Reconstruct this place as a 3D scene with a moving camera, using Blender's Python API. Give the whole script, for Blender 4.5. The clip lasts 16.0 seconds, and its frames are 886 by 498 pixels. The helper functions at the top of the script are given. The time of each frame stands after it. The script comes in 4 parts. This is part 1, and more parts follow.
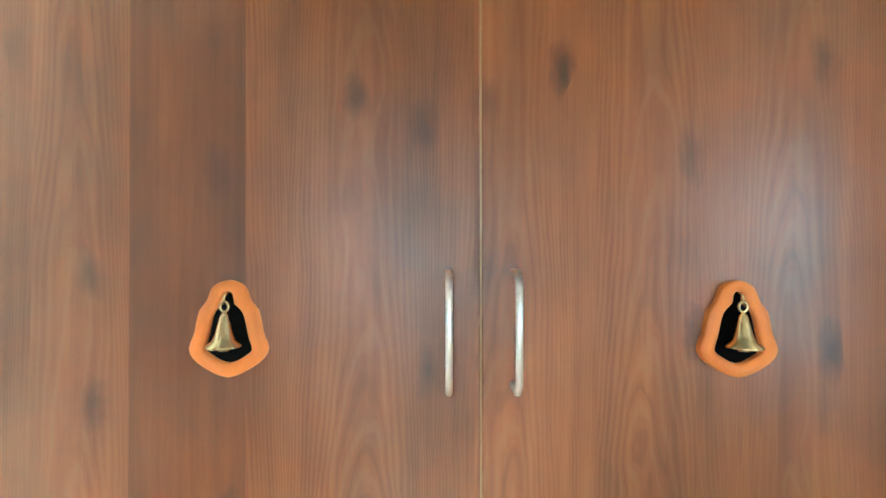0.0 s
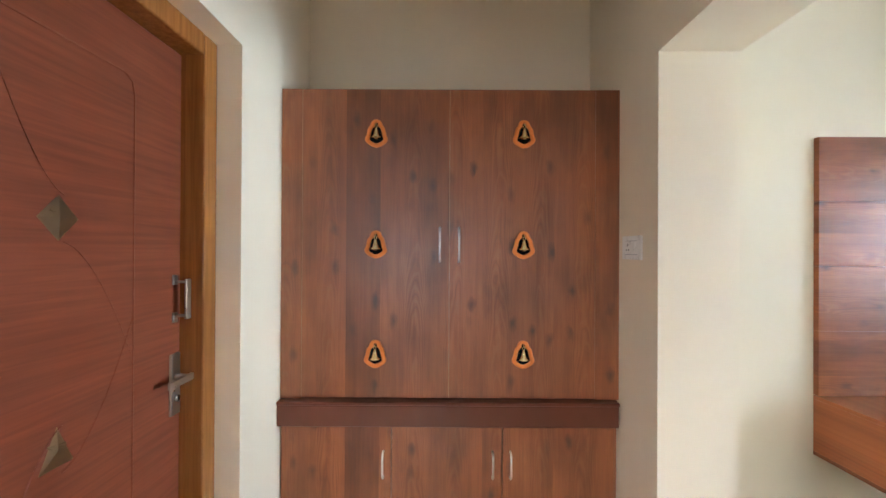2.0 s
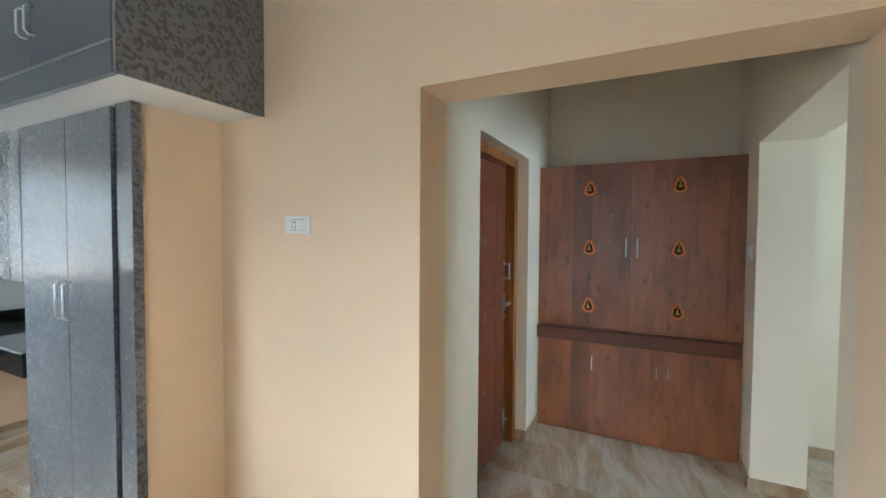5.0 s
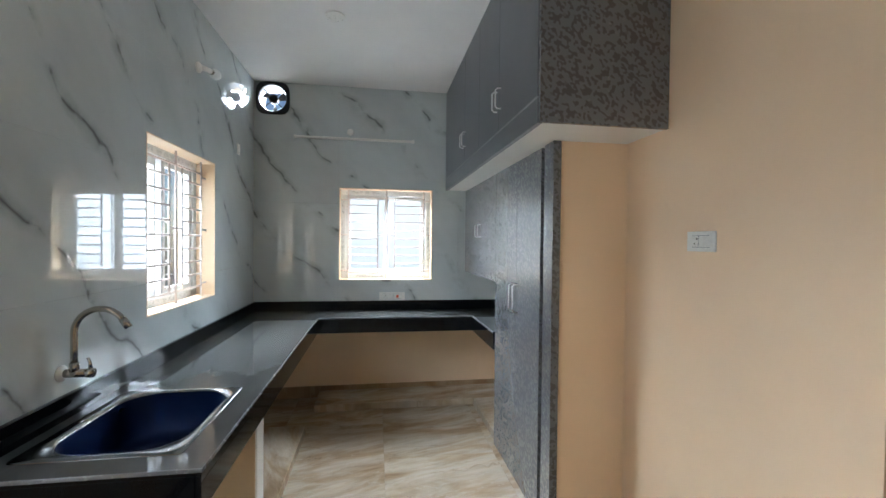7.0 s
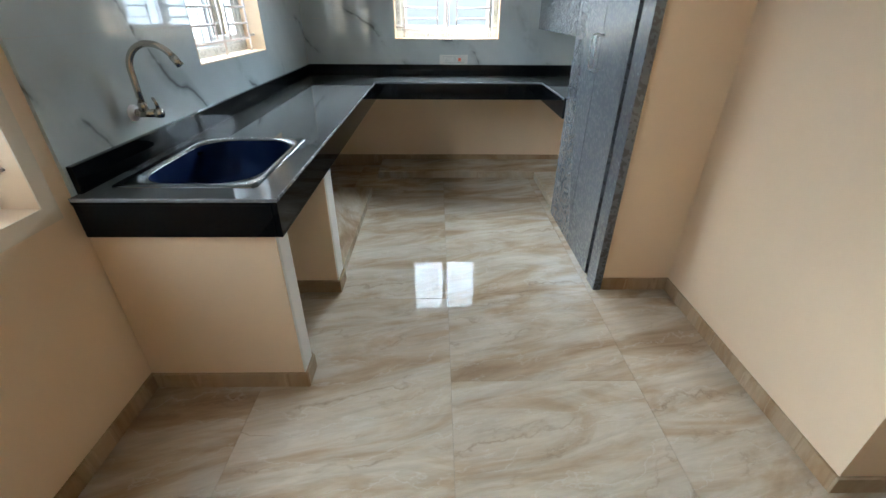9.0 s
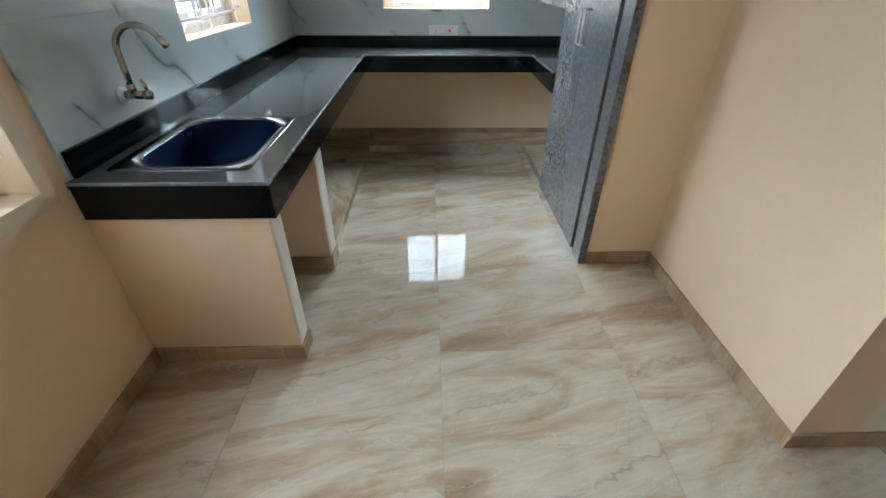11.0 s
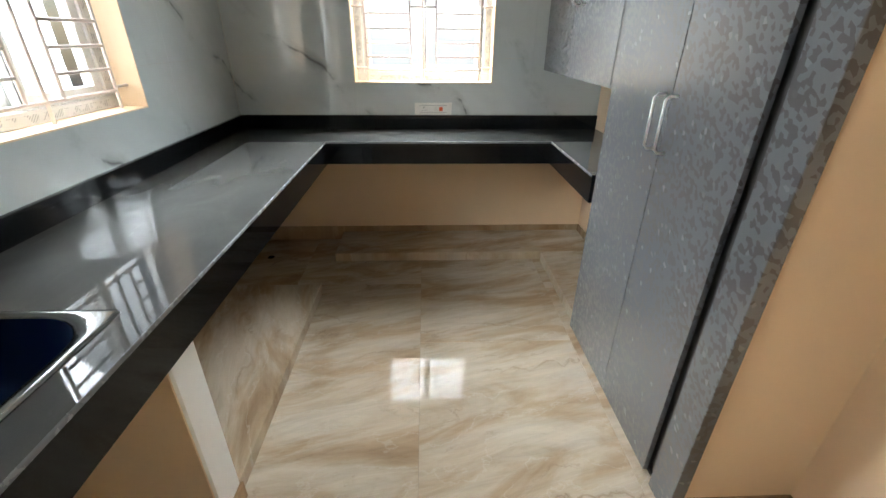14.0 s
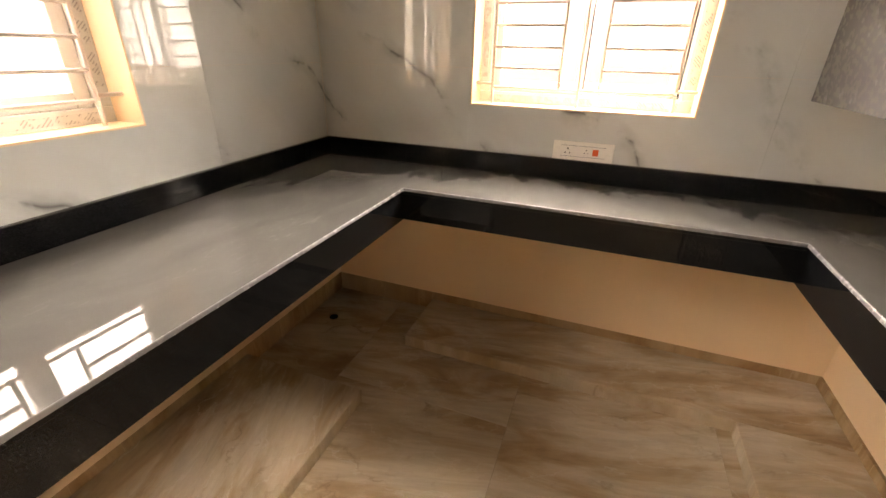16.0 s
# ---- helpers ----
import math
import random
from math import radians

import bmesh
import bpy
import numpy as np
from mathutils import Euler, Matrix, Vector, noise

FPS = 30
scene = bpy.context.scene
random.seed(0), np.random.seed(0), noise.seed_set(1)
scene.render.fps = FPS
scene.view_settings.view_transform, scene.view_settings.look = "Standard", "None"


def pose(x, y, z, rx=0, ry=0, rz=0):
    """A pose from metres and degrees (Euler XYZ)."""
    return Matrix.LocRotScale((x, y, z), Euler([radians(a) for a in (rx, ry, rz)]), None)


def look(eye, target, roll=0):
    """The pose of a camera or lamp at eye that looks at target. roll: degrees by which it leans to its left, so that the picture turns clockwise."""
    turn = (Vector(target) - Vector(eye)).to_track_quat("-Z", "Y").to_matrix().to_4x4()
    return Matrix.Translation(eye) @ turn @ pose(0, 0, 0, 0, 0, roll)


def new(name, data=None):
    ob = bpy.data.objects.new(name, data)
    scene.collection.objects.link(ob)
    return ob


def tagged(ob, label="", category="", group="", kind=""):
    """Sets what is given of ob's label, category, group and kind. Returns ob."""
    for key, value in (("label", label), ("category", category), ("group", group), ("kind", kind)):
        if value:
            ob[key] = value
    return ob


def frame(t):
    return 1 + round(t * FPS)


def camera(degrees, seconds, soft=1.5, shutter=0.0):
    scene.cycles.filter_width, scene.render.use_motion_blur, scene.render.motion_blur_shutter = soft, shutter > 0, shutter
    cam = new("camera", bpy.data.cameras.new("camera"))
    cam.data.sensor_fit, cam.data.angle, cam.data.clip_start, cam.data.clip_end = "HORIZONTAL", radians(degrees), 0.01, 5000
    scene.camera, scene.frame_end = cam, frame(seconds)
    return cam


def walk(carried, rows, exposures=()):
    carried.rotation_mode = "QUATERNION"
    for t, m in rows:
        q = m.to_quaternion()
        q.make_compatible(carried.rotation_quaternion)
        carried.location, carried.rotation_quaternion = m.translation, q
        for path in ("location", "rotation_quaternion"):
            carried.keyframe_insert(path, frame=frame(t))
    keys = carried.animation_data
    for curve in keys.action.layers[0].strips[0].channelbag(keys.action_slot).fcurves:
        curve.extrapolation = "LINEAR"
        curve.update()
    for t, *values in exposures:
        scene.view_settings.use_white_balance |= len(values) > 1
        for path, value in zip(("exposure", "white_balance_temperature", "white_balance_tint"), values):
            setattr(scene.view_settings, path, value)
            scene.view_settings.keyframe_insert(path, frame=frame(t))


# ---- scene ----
cam = camera(93.0, 16.0)
PATH = [
    (0, (0.291, 0.435, 1.519), (0.284, 2.435, 1.529), 0.0),
    (0.5, (0.302, 0.272, 1.506), (0.308, 2.272, 1.518), -0.4),
    (1, (0.3, -0.05, 1.515), (0.298, 1.95, 1.503), 0.2),
    (1.5, (0.284, -0.401, 1.459), (0.27, 1.599, 1.475), 0.3),
    (2, (0.31, -0.754, 1.407), (0.308, 1.246, 1.413), 0.3),
    (2.5, (0.352, -1.127, 1.394), (0.35, 0.873, 1.398), 0.2),
    (3, (0.36, -1.512, 1.373), (0.345, 0.488, 1.372), 0.2),
    (5.3, (0.505, -2.425, 1.525), (-0.627, -0.778, 1.447), 0.2),
    (5.5, (0.52, -2.418, 1.513), (-0.779, -0.898, 1.455), 0.3),
    (6, (0.514, -2.381, 1.527), (-1.139, -1.255, 1.487), 0.3),
    (6.5, (0.486, -2.324, 1.538), (-1.393, -1.64, 1.52), 0.6),
    (7, (0.554, -2.296, 1.545), (-1.422, -1.986, 1.512), 0.6),
    (7.5, (0.588, -2.289, 1.556), (-1.408, -2.21, 1.449), 0.5),
    (8, (0.537, -2.297, 1.507), (-1.43, -2.267, 1.147), 0.4),
    (8.2, (0.527, -2.289, 1.48), (-1.413, -2.265, 0.994), 0.3),
    (8.5, (0.49, -2.279, 1.441), (-1.385, -2.258, 0.746), 0.4),
    (9, (0.465, -2.294, 1.391), (-1.272, -2.266, 0.4), 0.4),
    (9.2, (0.459, -2.299, 1.4), (-1.222, -2.263, 0.317), 0.7),
    (11.3, (0.512, -2.269, 1.452), (-1.153, -2.212, 0.344), 0.4),
    (11.5, (0.511, -2.279, 1.421), (-1.181, -2.212, 0.357), 0.7),
    (12, (0.429, -2.289, 1.426), (-1.308, -2.223, 0.436), 0.4),
    (12.5, (0.263, -2.321, 1.42), (-1.504, -2.253, 0.485), 0.5),
    (13, (-0.023, -2.264, 1.432), (-1.802, -2.198, 0.519), 0.4),
    (13.5, (-0.319, -2.189, 1.425), (-2.1, -2.117, 0.519), 0.3),
    (14, (-0.668, -2.195, 1.438), (-2.453, -2.119, 0.537), 0.5),
    (14.5, (-1.057, -2.154, 1.411), (-2.845, -2.121, 0.516), 0.7),
    (15, (-1.412, -2.105, 1.403), (-3.2, -2.19, 0.511), 0.7),
    (15.3, (-1.596, -2.096, 1.363), (-3.39, -2.312, 0.505), 0.5),
    (15.5, (-1.672, -2.131, 1.361), (-3.462, -2.404, 0.513), 1.2),
    (16, (-1.761, -2.061, 1.382), (-3.456, -2.691, 0.527), 1.3),
]
walk(cam, [(t, look(eye, target, roll)) for t, eye, target, roll in PATH],
     exposures=[(0, 2.65, 4900, -16), (0.6, 2.45, 4750, -15), (1.2, 2.05, 4850, -6), (1.5, 1.8, 5600, 8), (2.0, 1.62, 6000, 13), (2.5, 1.38, 5950, 17), (3.0, 1.32, 5600, 12), (5.3, 0.88, 5300, 2), (6.0, 0.84, 5150, 0), (6.5, 0.64, 5600, 6), (7.5, 0.32, 5550, 5), (9.0, 0.38, 5350, 2), (12.0, 0.38, 5300, 0), (13.5, 0.52, 5850, 6), (14.5, 0.57, 6650, 7), (15.1, 0.72, 7550, 14), (16.0, 0.88, 9200, 24)])

# ---- world and light ----
world = bpy.data.worlds.new("sky")
scene.world = world
world.use_nodes = True
wn = world.node_tree.nodes
sky = wn.new("ShaderNodeTexSky")
sky.sky_type, sky.sun_disc = "NISHITA", False
sky.sun_elevation, sky.sun_rotation = radians(55), radians(200)
wn["Background"].inputs["Strength"].default_value = 0.05
world.node_tree.links.new(sky.outputs["Color"], wn["Background"].inputs["Color"])


def window_light(name, centre, toward, width, height, watts, colour=(1, 1, 1)):
    data = bpy.data.lights.new(name, "AREA")
    data.shape, data.size, data.size_y, data.energy, data.color = "RECTANGLE", width, height, watts, colour
    ob = new(name, data)
    ob.matrix_world = look(centre, Vector(centre) + Vector(toward))
    return ob


DAY = (0.93, 0.97, 1.0)
window_light("daylight_west", (-4.10, -2.205, 1.61), (1, 0, 0), 1.15, 1.15, 2.7, DAY)
window_light("daylight_south", (-2.275, -3.86, 1.62), (0, 1, 0), 1.15, 1.15, 14, DAY)
window_light("sky_west", (-6.2, -2.205, 4.5), (1, 0, -0.85), 6.4, 4.6, 4200, DAY)
# added sky panel off the window axis, mirrored by the south wall tiles
window_light("sky_northwest", (-7.0, 0.6, 2.0), (1, -0.55, 0), 3.5, 3.0, 190, DAY)
window_light("sky_south", (-2.275, -6.0, 4.3), (0, 1, -0.85), 5.0, 5.0, 1350, DAY)
window_light("daylight_dining", (-0.185, -3.86, 1.48), (0, 1, 0), 1.25, 1.40, 16, DAY)
window_light("daylight_fan", (-4.10, -3.294, 2.908), (1, 0, 0), 0.36, 0.34, 5, DAY)
# unseen living room daylight, assumed; beam turned and narrowed to spare the walls
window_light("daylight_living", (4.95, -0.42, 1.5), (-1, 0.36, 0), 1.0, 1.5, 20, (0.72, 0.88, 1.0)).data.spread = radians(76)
# added lamp at an assumed opening, for the glow on the prayer cabinet
window_light("daylight_porch", (2.25, -1.08, 1.5), (0, 1, 0), 1.1, 1.3, 6.5, (0.78, 0.93, 1.0))


# ---- materials ----
class Mat:
    """A node material with a Principled shader and short ways to add nodes."""

    def __init__(self, name, colour=(0.8, 0.8, 0.8), rough=0.5, metal=0.0, spec=0.5):
        self.m = bpy.data.materials.new(name)
        self.m.use_nodes = True
        self.t = self.m.node_tree
        self.b = self.t.nodes["Principled BSDF"]
        self.b.inputs["Base Color"].default_value = (*colour, 1)
        self.b.inputs["Roughness"].default_value = rough
        self.b.inputs["Metallic"].default_value = metal
        self.b.inputs["Specular IOR Level"].default_value = spec

    def n(self, kind, **kw):
        node = self.t.nodes.new("ShaderNode" + kind)
        for k, v in kw.items():
            if k == "operation":
                node.operation = v
            elif k == "data_type":
                node.data_type = v
            elif k == "blend_type":
                node.blend_type = v
            elif k == "noise_dimensions":
                node.noise_dimensions = v
            elif k == "feature":
                node.feature = v
        return node

    def l(self, a, b):
        self.t.links.new(a, b)

    def feed(self, socket, v):
        if isinstance(v, (int, float)):
            socket.default_value = v
        elif isinstance(v, tuple):
            socket.default_value = v if len(v) != 3 or len(socket.default_value) == 3 else (*v, 1)
        else:
            self.l(v, socket)

    def math(self, op, a, b=0.0, c=0.0):
        node = self.n("Math", operation=op)
        for i, v in enumerate((a, b, c)):
            self.feed(node.inputs[i], v)
        return node.outputs[0]

    def xyz(self):
        g = self.n("NewGeometry")
        sp = self.n("SeparateXYZ")
        self.l(g.outputs["Position"], sp.inputs[0])
        return sp.outputs[0], sp.outputs[1], sp.outputs[2]

    def vec(self, x, y, z):
        c = self.n("CombineXYZ")
        for i, v in enumerate((x, y, z)):
            self.feed(c.inputs[i], v)
        return c.outputs[0]

    def noise(self, v, scale, detail=3.0, rough=0.55, distort=0.0):
        t = self.n("TexNoise")
        if v is not None:
            self.l(v, t.inputs["Vector"])
        for k, x in (("Scale", scale), ("Detail", detail), ("Roughness", rough), ("Distortion", distort)):
            t.inputs[k].default_value = x
        return t.outputs["Fac"]

    def ramp(self, f, *stops):
        r = self.n("ValToRGB")
        e = r.color_ramp.elements
        while len(e) < len(stops):
            e.new(0.5)
        for el, (p, c) in zip(e, stops):
            el.position = p
            el.color = (*c, 1) if isinstance(c, tuple) else (c, c, c, 1)
        self.l(f, r.inputs[0])
        return r.outputs[0]

    def mix(self, f, a, b, blend="MIX"):
        m = self.n("Mix", data_type="RGBA", blend_type=blend)
        self.feed(m.inputs[0], f)
        self.feed(m.inputs[6], a)
        self.feed(m.inputs[7], b)
        return m.outputs[2]

    def rand(self):
        return self.n("ObjectInfo").outputs["Random"]

    def set(self, colour=None, rough=None, bump=None, strength=0.1, distance=0.002):
        if colour is not None:
            self.l(colour, self.b.inputs["Base Color"])
        if rough is not None:
            self.l(rough, self.b.inputs["Roughness"])
        if bump is not None:
            k = self.n("Bump")
            k.inputs["Strength"].default_value, k.inputs["Distance"].default_value = strength, distance
            self.l(bump, k.inputs["Height"])
            self.l(k.outputs[0], self.b.inputs["Normal"])
        return self.m


def paint(name, colour, rough=0.55, amount=0.05, spec=0.4):
    m = Mat(name, colour, rough, spec=spec)
    p = m.vec(*m.xyz())
    big, small = m.noise(p, 1.3, 4), m.noise(p, 55, 4)
    dark = tuple(c * (1 - amount) for c in colour)
    light = tuple(min(1, c * (1 + amount * 0.6)) for c in colour)
    return m.set(m.ramp(big, (0.3, dark), (0.7, light)), m.ramp(small, (0.3, rough - 0.06), (0.7, rough + 0.06)), small, 0.12, 0.002)


M_WALL = paint("cream_wall_paint", (0.82, 0.62, 0.41), 0.5)
M_HALL = paint("ivory_wall_paint", (0.80, 0.69, 0.515), 0.5)
M_CEIL = paint("white_ceiling_paint", (0.82, 0.81, 0.79), 0.7)
# tan that stands for light reflected onto the wall round the dining window
M_BAND = paint("reflected_border_tone", (0.70, 0.58, 0.42), 0.55)
M_SLABW = paint("white_slab_paint", (0.80, 0.78, 0.73), 0.6)


def wall_tile_mat():
    m = Mat("grey_marble_wall_tile", rough=0.02, spec=0.9)
    x, y, z = m.xyz()
    u = m.math("SUBTRACT", y, x)
    r = m.math("MULTIPLY", m.rand(), 0.0)
    a = m.math("SUBTRACT", m.math("MULTIPLY", u, 0.72), m.math("MULTIPLY", z, 0.70))
    b = m.math("ADD", m.math("MULTIPLY", u, 0.70), m.math("MULTIPLY", z, 0.72))
    wander = m.noise(m.vec(m.math("MULTIPLY", a, 0.9), m.math("MULTIPLY", b, 0.9), r), 1.7, 4, 0.45, 0.1)
    phase = m.math("FRACT", m.math("ADD", m.math("MULTIPLY", b, 2.05), m.math("MULTIPLY", wander, 1.1)))
    line = m.math("ABSOLUTE", m.math("SUBTRACT", phase, 0.5))
    here = m.noise(m.vec(m.math("MULTIPLY", a, 1.7), m.math("MULTIPLY", b, 2.2), 7.3), 3.1, 4)
    core = m.math("MULTIPLY", m.ramp(line, (0.0, 0.95), (0.016, 0.55), (0.05, 0.0)), m.ramp(here, (0.47, 0.0), (0.58, 1.0)))
    halo = m.math("MULTIPLY", m.ramp(line, (0.0, 0.42), (0.12, 0.0)), m.ramp(here, (0.44, 0.0), (0.60, 1.0)))
    fac = m.math("MAXIMUM", core, halo)
    cloud = m.noise(m.vec(m.math("MULTIPLY", a, 1.0), m.math("MULTIPLY", b, 2.0), 3.1), 1.2, 4)
    base = m.ramp(cloud, (0.3, (0.51, 0.55, 0.545)), (0.7, (0.615, 0.66, 0.65)))
    col = m.mix(fac, base, (0.13, 0.133, 0.135))
    return m.set(col)


M_WTILE = wall_tile_mat()


def floor_tile_mat(name, tint=1.0, turned=False, warm=(1.0, 1.0, 1.0)):
    m = Mat(name, rough=0.03, spec=0.19)
    x, y, z = m.xyz()
    r = m.math("MULTIPLY", m.rand(), 37.0)
    ca, sa = (0.97, 0.24) if not turned else (0.3, -0.95)
    a = m.math("SUBTRACT", m.math("MULTIPLY", y, ca), m.math("MULTIPLY", x, sa))
    b = m.math("ADD", m.math("MULTIPLY", y, sa), m.math("MULTIPLY", x, ca))
    v = m.vec(m.math("MULTIPLY", a, 1.0), m.math("MULTIPLY", b, 3.3), m.math("ADD", r, z))
    n1 = m.noise(v, 1.5, 6, 0.6, 0.9)
    n2 = m.noise(m.vec(m.math("MULTIPLY", a, 1.6), m.math("MULTIPLY", b, 11.0), r), 1.6, 6, 0.65, 1.2)
    base = m.ramp(n1, (0.28, (0.32 * tint, 0.215 * tint, 0.125 * tint)), (0.42, (0.45 * tint, 0.335 * tint, 0.215 * tint)), (0.53, (0.54 * tint, 0.445 * tint, 0.325 * tint)), (0.72, (0.62 * tint, 0.54 * tint, 0.43 * tint)))
    fine = m.ramp(n2, (0.3, 0.78), (0.62, 1.04))
    col = m.mix(0.8, base, fine, "MULTIPLY")
    # long jagged veins that follow the bands and fade in and out
    wander = m.noise(m.vec(m.math("MULTIPLY", a, 1.1), m.math("MULTIPLY", b, 1.6), r), 1.5, 8, 0.58, 0.3)
    phase = m.math("FRACT", m.math("ADD", m.math("ADD", m.math("MULTIPLY", b, 2.9), m.math("MULTIPLY", wander, 1.9)), r))
    line = m.math("ABSOLUTE", m.math("SUBTRACT", phase, 0.5))
    here = m.ramp(m.noise(m.vec(m.math("MULTIPLY", a, 1.4), m.math("MULTIPLY", b, 2.0), m.math("ADD", r, 4.7)), 1.7, 4, 0.6), (0.48, 0.0), (0.62, 0.62))
    vein = m.math("MULTIPLY", m.ramp(line, (0.0, 1.0), (0.008, 0.55), (0.030, 0.0)), here)
    col = m.mix(vein, col, (0.20, 0.135, 0.085))
    soft = m.math("MULTIPLY", m.ramp(line, (0.0, 0.36), (0.14, 0.0)), here)
    col = m.mix(soft, col, (0.34, 0.245, 0.155))
    # finer hairlines between the long veins
    hair = m.math("FRACT", m.math("ADD", m.math("ADD", m.math("MULTIPLY", b, 7.3), m.math("MULTIPLY", wander, 5.2)), m.math("MULTIPLY", n1, 1.4)))
    hline = m.ramp(m.math("ABSOLUTE", m.math("SUBTRACT", hair, 0.5)), (0.0, 0.5), (0.03, 0.2), (0.07, 0.0))
    spots = m.ramp(m.noise(m.vec(m.math("MULTIPLY", a, 2.2), m.math("MULTIPLY", b, 3.4), m.math("ADD", r, 9.1)), 1.9, 4, 0.6), (0.50, 0.0), (0.66, 1.0))
    col = m.mix(m.math("MULTIPLY", hline, spots), col, (0.24, 0.165, 0.105))
    pale = m.ramp(m.math("ABSOLUTE", m.math("SUBTRACT", hair, 0.12)), (0.0, 0.4), (0.05, 0.0))
    col = m.mix(m.math("MULTIPLY", pale, m.ramp(spots, (0.0, 0.8), (0.6, 0.0))), col, (0.66, 0.60, 0.50))
    if warm != (1.0, 1.0, 1.0):
        col = m.mix(1.0, col, warm, "MULTIPLY")
    dust_sheen = m.noise(m.vec(x, y, z), 9, 5, 0.7)
    return m.set(col, m.ramp(dust_sheen, (0.4, 0.004), (0.75, 0.022)))


M_FLOOR = floor_tile_mat("beige_marble_floor_tile")
M_PLINTH = floor_tile_mat("beige_marble_plinth_tile", 0.95, True)
M_SKIRT = floor_tile_mat("beige_marble_skirting", 0.80, False, (1.0, 0.86, 0.70))
M_GROUT = Mat("beige_grout", (0.33, 0.27, 0.20), 0.8).m


def granite_mat():
    m = Mat("black_polished_granite", rough=0.08, spec=0.2)
    x, y, z = m.xyz()
    p = m.vec(x, y, z)
    speck = m.noise(p, 420, 2)
    base = m.ramp(speck, (0.45, (0.003, 0.0034, 0.004)), (0.75, (0.012, 0.013, 0.014)))
    smear = m.noise(m.vec(m.math("MULTIPLY", x, 1.4), m.math("MULTIPLY", y, 2.4), z), 2.6, 5, 0.55, 0.7)
    swirl = m.noise(m.vec(m.math("MULTIPLY", x, 5.0), m.math("MULTIPLY", y, 14.0), z), 2.0, 4, 0.6, 2.2)
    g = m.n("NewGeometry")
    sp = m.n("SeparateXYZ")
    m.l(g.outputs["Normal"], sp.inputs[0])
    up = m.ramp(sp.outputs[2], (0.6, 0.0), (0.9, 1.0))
    # grey on upward faces: dust, plus the sheen of reflected walls painted in
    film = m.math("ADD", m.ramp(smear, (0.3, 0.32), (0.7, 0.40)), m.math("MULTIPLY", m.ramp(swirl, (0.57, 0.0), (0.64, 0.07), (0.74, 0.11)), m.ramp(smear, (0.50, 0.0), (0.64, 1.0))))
    dust_sheen = m.math("MULTIPLY", film, up)
    col = m.mix(m.math("MULTIPLY", dust_sheen, 0.62), base, (0.33, 0.33, 0.31))
    rough = m.math("ADD", 0.015, m.math("MULTIPLY", dust_sheen, 0.03))
    return m.set(col, rough)


M_GRANITE = granite_mat()
# the polished edge's highlight, put in as a pale grey colour
M_EDGE_GLINT = paint("granite_edge_glint", (0.17, 0.175, 0.18), 0.25, 0.15, 0.6)


